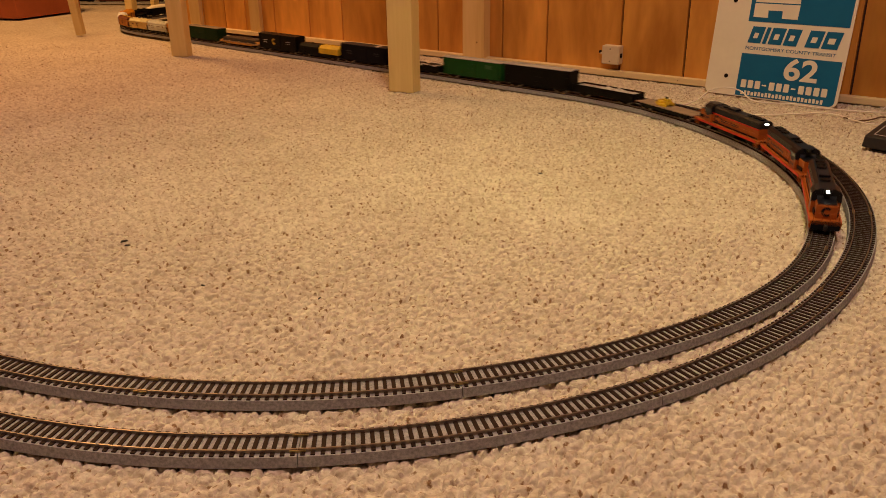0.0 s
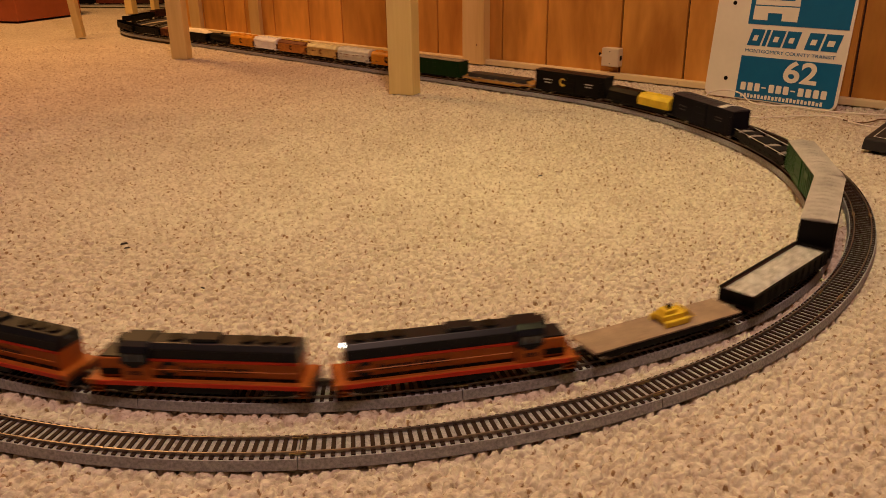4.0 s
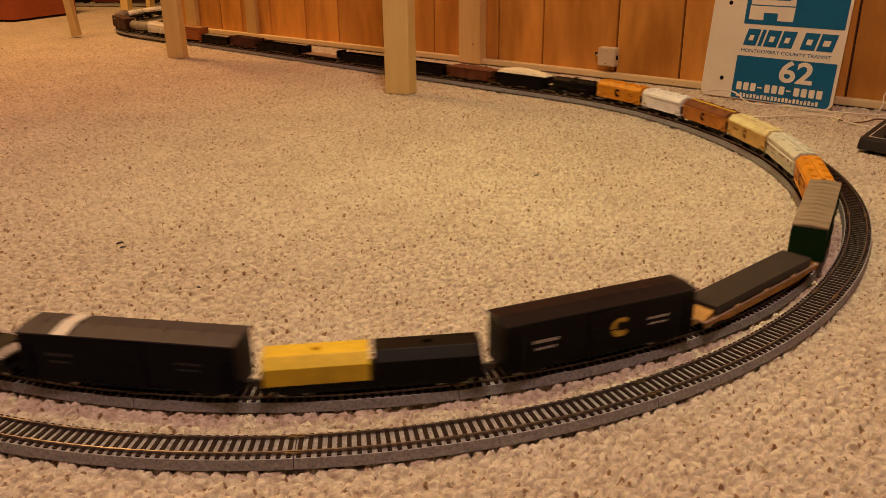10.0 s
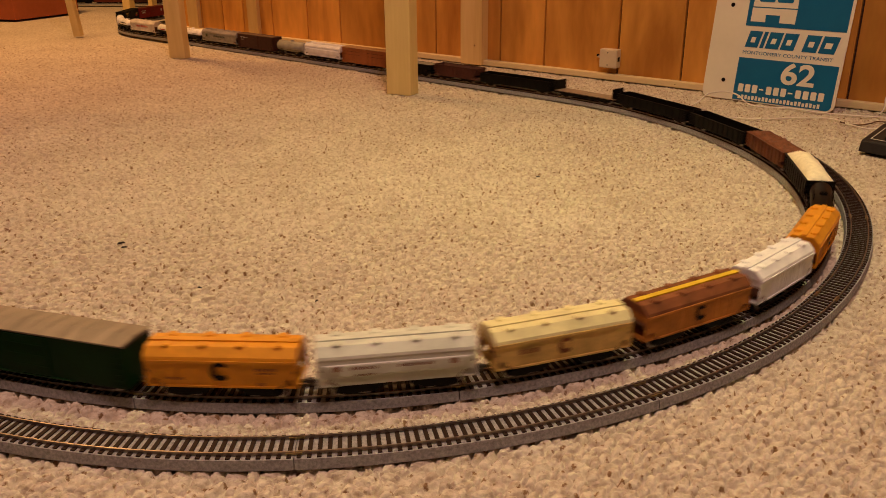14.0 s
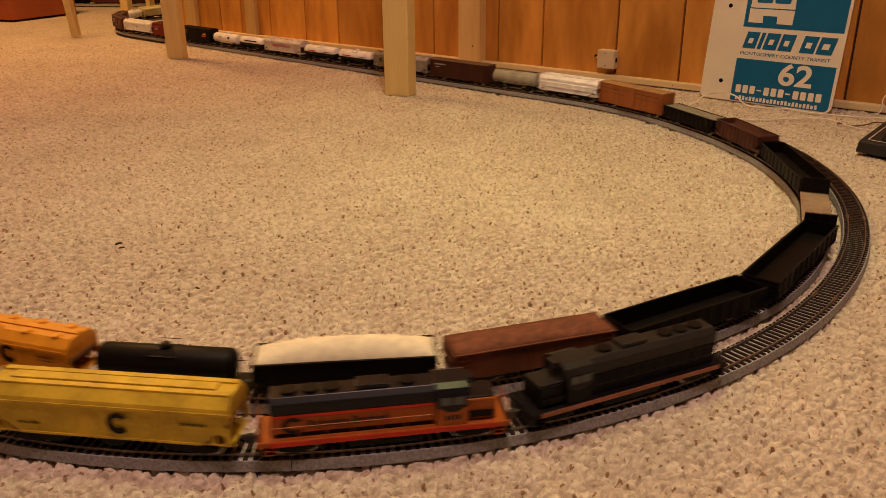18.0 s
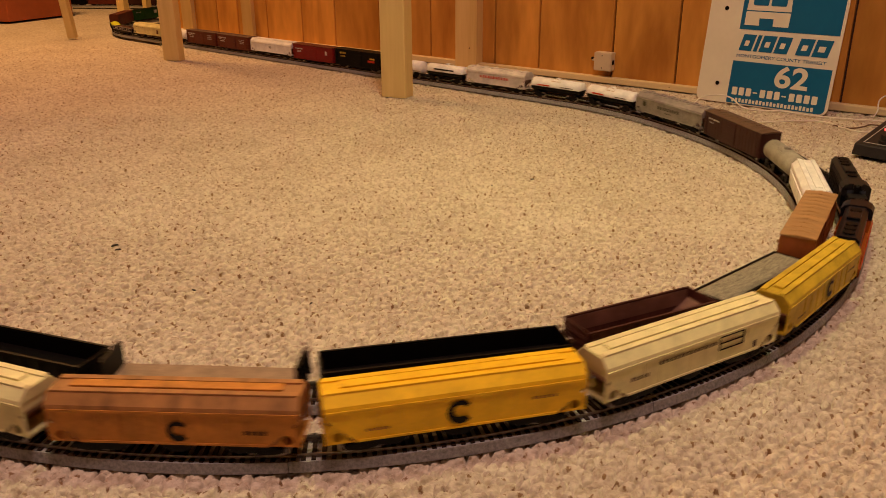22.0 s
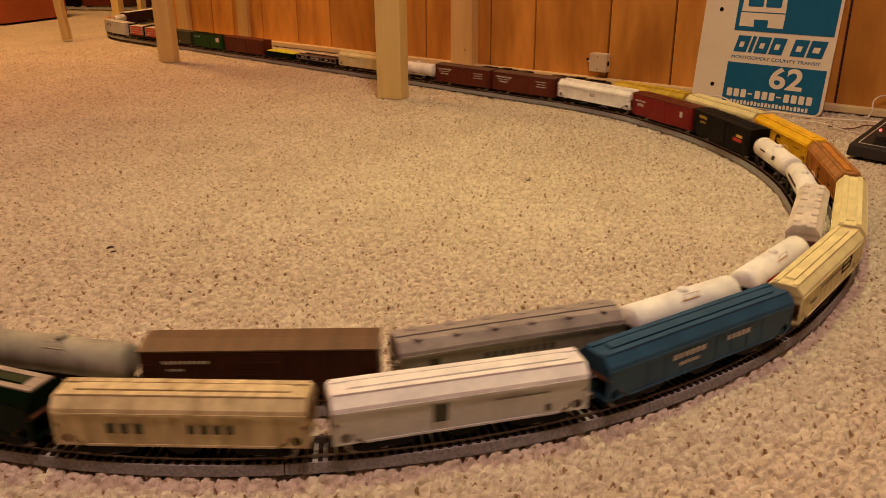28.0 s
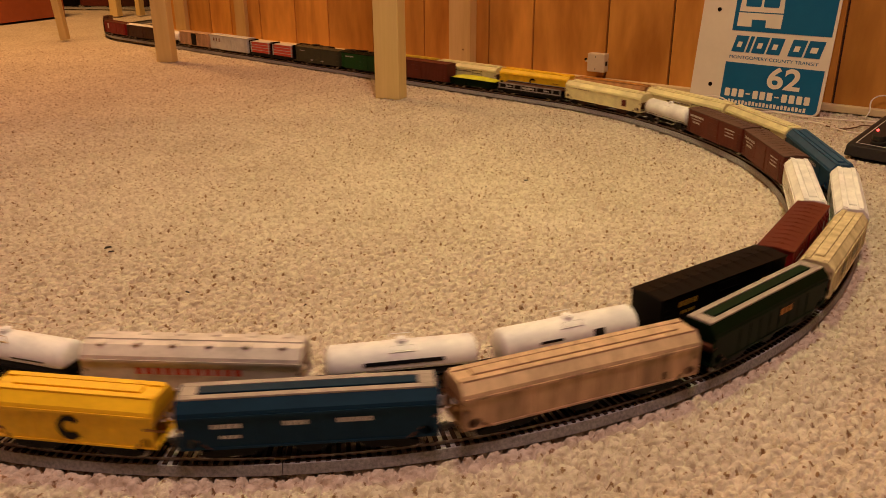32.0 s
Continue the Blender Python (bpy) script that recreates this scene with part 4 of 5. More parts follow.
def white_drums(car, b, h):
    """Black blocks with lower white pads between them, and thin pale rims."""
    pads = [0.064, 0.020, -0.037, -0.071]
    for x in pads:
        part("white_drum", prism(B(), [(-HALF * 0.88, h)] + [(-HALF * 0.88 * math.cos(math.pi * k / 12), h + 0.0075 * math.sin(math.pi * k / 12) ** 0.6) for k in range(1, 12)] + [(HALF * 0.88, h)], x - 0.0066, x + 0.0066), MGREY, car, bevel=0.0006)
    ends = [b / 2 - 0.003] + [x + s for x in pads for s in (0.0070, -0.0070)] + [-b / 2 + 0.003]
    for a, c in zip(ends[0::2], ends[1::2]):
        if a - c > 0.002:
            part("black_block", box(B(), c, a, -HALF * 0.93, HALF * 0.93, h, h + 0.0080), DARK, car, bevel=0.0006)
    for side in (-1, 1):
        part("side_beam", box(B(), -b / 2 + 0.003, b / 2 - 0.003, side * HALF * 0.94, side * HALF * 1.0, h, h + 0.0056), DARK, car)
        part("rim_rail", rod(B(), (-b / 2 + 0.003, side * HALF * 0.97, h + 0.0086), (b / 2 - 0.003, side * HALF * 0.97, h + 0.0086), 0.00045, 6), WHITE_MARK, car)
    for x in (-b / 2 + 0.004, 0, b / 2 - 0.004):
        for y in (-HALF * 0.97, HALF * 0.97):
            part("rim_stay", rod(B(), (x, y, h), (x, y, h + 0.0086), 0.0005, 6), DARK, car)


def two_boxes(car, b, h):
    """A yellow and a black ribbed container with sloped lids."""
    for x0, x1, m, lab in ((0.003, b / 2 - 0.004, YELLOW, "yellow ribbed container"), (-b / 2 + 0.004, -0.001, DARK, "black ribbed container")):
        bm = prism(B(), [(-HALF, h), (HALF, h), (HALF, h + 0.014), (HALF * 0.55, h + 0.021), (-HALF * 0.55, h + 0.021), (-HALF, h + 0.014)], x0, x1)
        c = part("container", bm, m, car, lab, bevel=0.0006)
        rib = mesh_of(box(B(), -0.0006, 0.0006, -0.0006, 0.0006, h, h + 0.0135), "container_rib", m)
        for k in range(7):
            for side in (-1, 1):
                shared("container_rib", rib, c, pose(x0 + 0.001 + (x1 - x0 - 0.002) * k / 6, side * HALF, 0))
        part("container_vent", rod(B(), ((x0 + x1) / 2, 0, h + 0.021), ((x0 + x1) / 2, 0, h + 0.0235), 0.003, 10), m, c)


def slab_load(car, b, h):
    part("slab", box(B(), -b / 2 + 0.016, b / 2 - 0.016, -HALF * 0.9, HALF * 0.9, h + 0.0015, h + 0.0095), SLAB, car, "dark flat slab load", bevel=0.0006)
    for x in (-b / 4, 0, b / 4):
        part("dunnage", box(B(), x - 0.003, x + 0.003, -HALF * 0.95, HALF * 0.95, h, h + 0.0015), PINE, car)
    for s in (-1, 1):
        part("end_ramp", side_prism(B(), [(s * (b / 2 - 0.001), h), (s * (b / 2 - 0.014), h), (s * (b / 2 - 0.014), h + 0.006)], -HALF * 0.8, HALF * 0.8), OLDYELLOW, car)


def bulkheads(car, b, h):
    for s in (-1, 1):
        bm = box(B(), s * (b / 2 - 0.003) - 0.0012, s * (b / 2 - 0.003) + 0.0012, -HALF, HALF, h, h + 0.019)
        for y in (-0.010, 0, 0.010):
            side_prism(bm, [(s * (b / 2 - 0.002), h), (s * (b / 2 - 0.002), h + 0.019), (s * (b / 2), h + 0.019), (s * (b / 2 + 0.002), h)], y - 0.001, y + 0.001)
        part("bulkhead", bm, DARK, car)


def pallets(car, b, h):
    """Two framed stacks of salmon-coloured packs."""
    for s in (-1, 1):
        x0, x1 = s * b / 4 - b / 4 + 0.010, s * b / 4 + b / 4 - 0.010
        frame_bm = B()
        for x in (x0, x1):
            for y in (-HALF * 0.95, HALF * 0.95):
                box(frame_bm, x - 0.0008, x + 0.0008, y - 0.0008, y + 0.0008, h, h + 0.030)
        rack = part("rack", frame_bm, WHITE_MARK, car)
        for k in range(4):
            for i in range(3):
                a = x0 + 0.002 + (x1 - x0 - 0.004) * i / 3
                part("pack", box(B(), a + 0.0005, a + (x1 - x0 - 0.004) / 3 - 0.0005, -HALF * 0.92, HALF * 0.92, h + 0.0005 + 0.0074 * k, h + 0.0068 + 0.0074 * k), PINK, rack)
            part("strap", box(B(), x0, x1, -HALF * 0.97, HALF * 0.97, h + 0.0068 + 0.0074 * k, h + 0.0078 + 0.0074 * k), WHITE_MARK, rack)
    for s in (-1, 0, 1):
        part("bulkhead", box(B(), s * (b / 2 - 0.003) - 0.001, s * (b / 2 - 0.003) + 0.001, -HALF, HALF, h, h + 0.033), DARK, car)


def depressed_frame(car, b, h):
    """A black low frame with open side girders."""
    for side in (-1, 1):
        bm = box(B(), -b / 2 + 0.003, b / 2 - 0.003, side * (HALF - 0.001), side * HALF, h + 0.010, h + 0.0125)
        box(bm, -b / 2 + 0.003, b / 2 - 0.003, side * (HALF - 0.001), side * HALF, h, h + 0.002)
        for i in range(9):
            x = -b / 2 + 0.004 + (b - 0.008) * i / 8
            box(bm, x - 0.0008, x + 0.0008, side * (HALF - 0.0012), side * (HALF + 0.0006), h, h + 0.012)
        part("side_girder", bm, MGREY if side else DARK, car)
        part("inner_wall", box(B(), -b / 2 + 0.004, b / 2 - 0.004, side * (HALF - 0.0035), side * (HALF - 0.002), h, h + 0.0115), DARK, car)
    part("cover", box(B(), -b / 2 + 0.004, b / 2 - 0.004, -HALF + 0.002, HALF - 0.002, h + 0.009, h + 0.0105), DBROWN, car)
    bars(car, [(-0.05, h + 0.006, 0.014, 0.003), (0.0, h + 0.006, 0.030, 0.004), (0.045, h + 0.006, 0.012, 0.003)], WHITE_MARK, off=0.0009)


def small_hopper(l, body, roof, label, **k):
    return covered_hopper(l, 0.0418, body, roof, label, hatches="round", **k)


def inner_cars():
    """The makers of the inner train's vehicles, from its head to its tail."""
    ring = DARK
    eng = "orange model locomotive with dark blue roof and red stripe"
    yield lambda l: locomotive(l, ORANGE, NAVY, RED, eng + ", headlight lit", True, NAVY)
    yield lambda l: locomotive(l, ORANGE, NAVY, RED, eng, False, NAVY)
    yield lambda l: locomotive(l, ORANGE, NAVY, RED, eng + ", running backwards", True, NAVY, True)
    yield lambda l: loaded_flat(l, "tan plank-decked flat car carrying a small yellow machine", DECK, DARK, machine)
    yield lambda l: gondola(l, 0.0225, DARK, "black gondola heaped with silvery scrap", SLAG, 0.0195, 0.001, 0.006, inside=MAROON)
    yield lambda l: boxcar(l, 0.0460, DARK, GREY_ROOF, "black boxcar with a dusty grey roof")
    yield lambda l: boxcar(l, 0.0442, GREEN, GREY_ROOF, "deep green boxcar with a grey roof and pale patch", patch=(0.050, 0.033, 0.018, 0.008), patch_mat=PALE_MARK)
    yield lambda l: loaded_flat(l, "black skeleton flat car carrying four white drums", DARK, DARK, white_drums)
    yield lambda l: navy_box(l)
    yield lambda l: loaded_flat(l, "black flat car with a yellow and a black container", DARK, DARK, two_boxes)
    yield lambda l: boxcar(l, 0.0465, DARK, NAVY, "black boxcar with a yellow ring emblem", ring=(-0.014, 0.028, 0.0085), ring_mat=YELLOW_MARK, marks=SIDE_ROW)
    yield lambda l: loaded_flat(l, "dull ochre flat car carrying a dark slab", DECK, OLDYELLOW, slab_load)
    yield lambda l: boxcar(l, 0.0428, MOSS, MOSSROOF, "dark green boxcar with a weathered olive-grey roof", door_w=0.038)
    yield lambda l: small_hopper(l, AMBER, AMBER, "amber short covered hopper with black ring emblem", ring=(0, 0.025, 0.0075), marks=[(0.034, 0.027, 0.016, 0.0020), (0.034, 0.024, 0.014, 0.0014), (0.030, 0.015, 0.006, 0.003), (-0.034, 0.019, 0.014, 0.0022)], mark_mat=RUST)
    yield lambda l: small_hopper(l, PALE, PALE, "pale grey short covered hopper with bulged sides", round_sides=True, marks=[(-0.024, 0.0265, 0.020, 0.0022), (0.014, 0.0265, 0.026, 0.0022), (-0.043, 0.0270, 0.008, 0.0042), (0.043, 0.0270, 0.008, 0.0042), (-0.024, 0.021, 0.014, 0.0016)], mark_mat=RUST)
    yield lambda l: small_hopper(l, STRAW, CREAM, "weathered cream short covered hopper with ring emblem", ring=(0.0, 0.024, 0.0065), ring_mat=RUST, marks=[(-0.03, 0.025, 0.018, 0.004)], mark_mat=RUST)
    yield lambda l: small_hopper(l, OCHRE, RUST, "rusty orange short covered hopper with yellow roof strip", ring=(0, 0.024, 0.0065), hatch_mat=YELLOW)
    yield lambda l: small_hopper(l, WHITE, WHITE, "white short covered hopper with round hatches")
    yield lambda l: small_hopper(l, AMBER, AMBER, "amber short covered hopper with black ring emblem", ring=(0, 0.025, 0.0075), marks=[(0.034, 0.027, 0.016, 0.0020), (0.034, 0.024, 0.014, 0.0014), (0.030, 0.015, 0.006, 0.003), (-0.034, 0.019, 0.014, 0.0022)], mark_mat=RUST)
    yield lambda l: tank_car(l, 0.0125, DARK, DARK, "black tank car with a small dome")
    yield lambda l: fleece_hopper(l)
    yield lambda l: gondola(l, 0.030, LUMPCAR, "rust-brown hopper car heaped with brown lumps", LUMPS, 0.0302, 0.0030, 0.008, hopper=True, kind="open_hopper")
    yield lambda l: gondola(l, 0.0265, DARK, "empty black gondola with ribbed sides")
    yield lambda l: gondola(l, 0.0265, DARK, "long empty black gondola with ribbed sides")
    yield lambda l: loaded_flat(l, "empty tan-decked flat car with black bulkheads", DECK, DARK, bulkheads)
    yield lambda l: gondola(l, 0.027, DARK, "empty black gondola with ribbed sides")
    yield lambda l: gondola(l, 0.033, MAROON, "dark maroon open hopper, empty, with dusty inside", hopper=True, inside=DUSTY, kind="open_hopper")
    yield lambda l: gondola(l, 0.028, DARK, "black hopper car filled with grey gravel", GRAVEL, 0.0275, 0.0012, 0.0035, hopper=True, kind="open_hopper")
    yield lambda l: boxcar(l, 0.0445, WOODCAR, WOODROOF, "red-brown wood-sided boxcar with dark seams", marks=[(0.0, 0.036, 0.15, 0.0012), (0, 0.028, 0.15, 0.0008)], mark_mat=DBROWN)
    yield lambda l: covered_hopper(l, 0.0430, WHITE, WHITE, "white round-sided covered hopper", round_sides=True)
    yield lambda l: tank_car(l, 0.0145, SAGE, DARK, "sage grey tank car on a black frame")
    yield lambda l: boxcar(l, 0.0445, DBROWN, BROWNROOF, "dark brown boxcar with white lettering bars", marks=[(-0.052, 0.036, 0.034, 0.0026), (-0.060, 0.030, 0.012, 0.002)])
    yield lambda l: covered_hopper(l, 0.0450, STONE, MGREY, "grey covered hopper with round hatches and dark lettering bars", hatches="round", marks=[(0.004, 0.027, 0.060, 0.005), (-0.062, 0.027, 0.014, 0.008), (0.004, 0.020, 0.02, 0.002)], mark_mat=OLIVE)
    white_tank = dict(split=True, marks=[(-0.028, 0.0012, 0.030, 0.0026), (0.030, 0.0012, 0.030, 0.0012, OLIVE)], mark_mat=RED, rails=TANROOF)
    yield lambda l: tank_car(l, 0.0142, WHITE, DARK, "white tank car with black lower half and red bar", **white_tank)
    yield lambda l: tank_car(l, 0.0142, WHITE, DARK, "white tank car with black lower half and red bar", **white_tank)
    yield lambda l: covered_hopper(l, 0.0450, WARMWHITE, WARMWHITE, "off-white covered hopper with red lettering bars", hatches="round", marks=[(0, 0.0275, 0.080, 0.0054)], mark_mat=RED)
    yield lambda l: tank_car(l, 0.0142, WHITE, DARK, "white tank car with black lower half and dark bars", split=True, marks=[(0, 0.004, 0.06, 0.003)], mark_mat=NAVY)
    yield lambda l: tank_car(l, 0.0145, WHITE, DARK, "white tank car with dark lettering bars", marks=[(0.022, 0.004, 0.010, 0.006), (-0.02, 0.004, 0.02, 0.002)], mark_mat=NAVY)
    yield lambda l: black_marked(l)
    yield lambda l: boxcar(l, 0.0445, CRIMSON, BOXBROWN, "red boxcar with white lettering bars", marks=[(-0.055, 0.034, 0.03, 0.003), (-0.055, 0.027, 0.018, 0.005), (0.058, 0.030, 0.010, 0.010)])
    yield lambda l: covered_hopper(l, 0.0450, WHITE, WHITE, "long white covered hopper with small oval mark", marks=[(0.0, 0.026, 0.012, 0.006)], mark_mat=MGREY)
    pair = [(-0.05, 0.036, 0.042, 0.0034), (-0.05, 0.031, 0.03, 0.0018), (-0.05, 0.026, 0.022, 0.003), (0.048, 0.035, 0.026, 0.002), (0.048, 0.030, 0.022, 0.002), (0.048, 0.025, 0.026, 0.002)]
    yield lambda l: boxcar(l, 0.0445, BOXBROWN, OXROOF, "oxide brown boxcar with white lettering bars", marks=pair)
    yield lambda l: boxcar(l, 0.0445, BOXBROWN, OXROOF, "oxide brown boxcar with white lettering bars", marks=pair)
    yield lambda l: tank_car(l, 0.0150, WHITE, DARK, "fat white tank car on a black frame")
    yield lambda l: covered_hopper(l, 0.0450, CREAM, CREAM, "cream covered hopper with brown base and brown emblem", bottom=DBROWN, marks=[(0.062, 0.024, 0.018, 0.012), (-0.055, 0.034, 0.05, 0.0016)], mark_mat=BOXBROWN)
    yield lambda l: loaded_flat(l, "low black car with white lettering bars on its girders", DARK, DARK, depressed_frame)
    yield lambda l: lime_tank(l)
    yield lambda l: boxcar(l, 0.0465, BOXBROWN, BOXBROWN, "dark red boxcar with plain sides")
    yield lambda l: boxcar(l, 0.0445, GREEN, DGREEN, "green boxcar with a white square emblem", marks=[(-0.05, 0.036, 0.03, 0.003)], patch=(0.055, 0.032, 0.016, 0.012))
    yield lambda l: boxcar(l, 0.0445, OLIVE, OLIVE, "olive green boxcar with faint white marks", marks=[(-0.06, 0.036, 0.02, 0.002), (-0.02, 0.014, 0.01, 0.003), (0.02, 0.014, 0.014, 0.003)])
    yield lambda l: loaded_flat(l, "black bulkhead car with stacked salmon packs", DARK, DARK, pallets)
    yield lambda l: boxcar(l, 0.0465, LGREY, LGREY, "pale grey boxcar with three dark marks", marks=[(-0.070, 0.034, 0.009, 0.010), (-0.056, 0.034, 0.009, 0.010), (-0.042, 0.034, 0.009, 0.010)], mark_mat=RUST)
    yield lambda l: boxcar(l, 0.0445, TAN, TAN, "tan boxcar with a black door", door=DARK, door_w=0.026)
    yield lambda l: tank_car(l, 0.0145, WHITE, DARK, "white tank car on a black frame")
    yield lambda l: boxcar(l, 0.0445, DBROWN, WHITE, "dark brown boxcar with a pale roof")
    yield lambda l: boxcar(l, 0.0445, CRIMSON, BOXBROWN, "dark red boxcar with a white patch", patch=(-0.05, 0.03, 0.01, 0.016))
    yield lambda l: boxcar(l, 0.0445, DBROWN, DBROWN, "dark brown boxcar with plain sides")


def fleece_hopper(l):
    car = gondola(l, 0.032, DARK, "black hopper car heaped with cream fleece", hopper=True, kind="open_hopper")
    b = l - 0.010
    part("foam_block", lumps(B(), -b / 2 + 0.001, b / 2 - 0.001, -HALF * 0.96, HALF * 0.96, 0.0310, 0.0022, 3, 0.004, 0.0120), TARP, car, "cream fleece heap", smooth=True)
    return car


def navy_box(l):
    car = boxcar(l, 0.0460, BLUEBLACK, NAVYROOF, "dark navy boxcar with a white band across its roof", marks=SIDE_ROW, mark_mat=FAINT)
    part("roof_band", prism(B(), [(-HALF - 0.0008, 0.0466), (0, 0.0491), (HALF + 0.0008, 0.0466), (HALF + 0.0008, 0.0469), (0, 0.0494), (-HALF - 0.0008, 0.0469)], 0.044, 0.056), WHITE_MARK, car)
    return car


def black_marked(l):
    car = boxcar(l, 0.0460, DARK, DARK, "black boxcar with yellow and red marks", marks=[(-0.052, 0.038, 0.024, 0.005), (-0.052, 0.030, 0.018, 0.003)], mark_mat=YELLOW_MARK)
    for side in (-1, 1):
        y = side * (HALF + 0.0008)
        part("red_chevron", box(B(), -side * 0.052 - 0.012, -side * 0.052 + 0.012, y, y + side * 0.0004, 0.022, 0.027), RED, car)
        part("yellow_chevron", box(B(), -side * 0.056 - 0.008, -side * 0.056 + 0.008, y, y + side * 0.0004, 0.029, 0.033), YELLOW_MARK, car)
    return car


def lime_tank(l):
    return gondola(l, 0.0215, DGREEN, "dark green gondola heaped with lime-yellow load", LIME, 0.0205, 0.0075, 0.0008)


def outer_cars():
    base = dict(hatches="long")
    lab = [(-0.055, 0.020, 0.016, 0.002), (0.060, 0.027, 0.018, 0.0022)]
    yield lambda l: locomotive(l, coat("engine_black", (0.006, 0.006, 0.007), 0.5, 0.18, 0.1), coat("dusty_black", (0.016, 0.015, 0.014), 0.5, 0.3, 0.25), coat("dull_salmon", (0.30, 0.12, 0.07), 0.5, 0.25), "black model locomotive running long hood first", False, None, True)
    yield lambda l: locomotive(l, ORANGE, NAVY, RED, "orange model locomotive with dark blue roof and red stripe", False, NAVY)
    yield lambda l: covered_hopper(l, 0.0452, MUSTARD, MUSTARD, "mustard covered hopper with black ring emblem", ring=(0.008, 0.024, 0.0078), marks=lab, **base)
    cream_marks = [(-0.058, 0.024, 0.018, 0.003), (-0.010, 0.030, 0.060, 0.0030), (0.064, 0.018, 0.005, 0.006)]
    yield lambda l: covered_hopper(l, 0.0452, CREAM, CREAM, "cream covered hopper with dark lettering bars", marks=cream_marks, panel=(0.036, 0.028, 0.026, 0.011), mark_mat=DBROWN, **base)
    yield lambda l: covered_hopper(l, 0.0452, GOLD, GOLD, "golden yellow covered hopper with black ring emblem", ring=(0.0, 0.024, 0.0090), marks=lab, mark_mat=RUST, **base)
    yield lambda l: covered_hopper(l, 0.0452, OCHRE, RUSTROOF, "rust-streaked orange covered hopper with ring emblem", ring=(0.004, 0.022, 0.0075), marks=[(0.055, 0.022, 0.016, 0.003)], hatch_mat=OCHRE, **base)
    yield lambda l: covered_hopper(l, 0.0452, CREAM, CREAM, "cream covered hopper with dark lettering bars", marks=cream_marks, panel=(0.036, 0.028, 0.026, 0.011), mark_mat=DBROWN, **base)
    yield lambda l: covered_hopper(l, 0.0452, CREAM, CREAM, "cream covered hopper with dark lettering bars", marks=cream_marks, panel=(0.036, 0.028, 0.026, 0.011), mark_mat=DBROWN, **base)
    yield lambda l: covered_hopper(l, 0.0452, TEAL, TEAL, "teal covered hopper with white lettering bars", marks=[(-0.020, 0.029, 0.036, 0.0045), (0.035, 0.029, 0.028, 0.0045), (-0.02, 0.022, 0.022, 0.003)], mark_mat=WHITE_MARK, **base)
    yield lambda l: covered_hopper(l, 0.0452, LGREY, WHITE, "pale grey covered hopper with a dark square emblem", marks=[(-0.014, 0.026, 0.016, 0.013), (0.040, 0.030, 0.040, 0.0014), (0.060, 0.018, 0.006, 0.005)], mark_mat=OLIVE, **base)
    yield lambda l: covered_hopper(l, 0.0452, SOOCREAM, SOOCREAM, "weathered cream covered hopper with black lettering bars", marks=[(-0.034, 0.025, 0.027, 0.0072), (0.022, 0.025, 0.033, 0.0064)], mark_mat=OLIVE, **base)
    yield lambda l: covered_hopper(l, 0.0452, DGREEN, DGREEN, "dark green covered hopper with pale roof walkways and a rusty emblem", marks=[(0.018, 0.029, 0.020, 0.0058)], mark_mat=OCHRE, hatch_mat=TROUGH, walk_mat=RIM, **base)
    yield lambda l: covered_hopper(l, 0.0452, TAN, TANROOF, "grimy tan covered hopper", marks=[(0.066, 0.018, 0.005, 0.006)], mark_mat=DBROWN, **base)
    yield lambda l: covered_hopper(l, 0.0452, BLUE, BLUE, "dark blue covered hopper with pale roof walkways and white lettering bars", marks=[(-0.052, 0.029, 0.020, 0.0034), (-0.008, 0.029, 0.017, 0.0034), (0.030, 0.029, 0.024, 0.0034), (-0.05, 0.021, 0.014, 0.0026)], mark_mat=WHITE_MARK, hatch_mat=BLUE, walk_mat=RIM, **base)
    yield lambda l: covered_hopper(l, 0.0452, GOLD, GOLD, "golden yellow covered hopper with black ring emblem", ring=(0.0, 0.024, 0.0090), marks=lab, mark_mat=RUST, **base)


INNER_RUN = [(0, 0.000), (2, 0.508), (3, 0.752), (5.5, 1.325), (6, 1.436), (7, 1.653), (8, 1.861), (9, 2.069), (10, 2.283), (11, 2.493), (12, 2.702), (13, 2.906), (14, 3.111), (17, 3.703), (19, 4.093), (21, 4.480), (23, 4.849), (25, 5.207), (28, 5.744), (29, 5.921), (29.5, 6.010), (31, 6.270), (32, 6.443)]
OUTER_RUN = [(18, 0.000), (19, 0.149), (20, 0.297), (21, 0.449), (23, 0.764), (25, 1.085), (28, 1.588), (30, 1.911), (32, 2.240)]
INNER_ENDS = [1.781, 1.963, 2.162, 2.326, 2.491, 2.670, 2.851, 3.031, 3.211, 3.390, 3.571, 3.776, 3.958, 4.081, 4.209, 4.337, 4.467, 4.581, 4.702, 4.825, 4.969, 5.111, 5.281, 5.483, 5.643, 5.844, 5.984, 6.135, 6.310, 6.465, 6.597, 6.778, 6.971, 7.111, 7.252, 7.425, 7.555, 7.693, 7.872, 8.046, 8.243, 8.413, 8.582, 8.711, 8.918, 9.093, 9.231, 9.428, 9.599, 9.783, 9.995, 10.190]
OUTER_ENDS = [1.460, 1.277, 1.099, 0.920, 0.729, 0.538, 0.361, 0.157, -0.034, -0.249, -0.437, -0.614, -0.801, -1.005, -1.184]

# tail of the inner train, past the last coupling listed
INNER_ENDS += [10.36, 10.50, 10.69, 10.87, 11.06]
INNER_FRONT = 1.597
OUTER_TAIL = -1.31


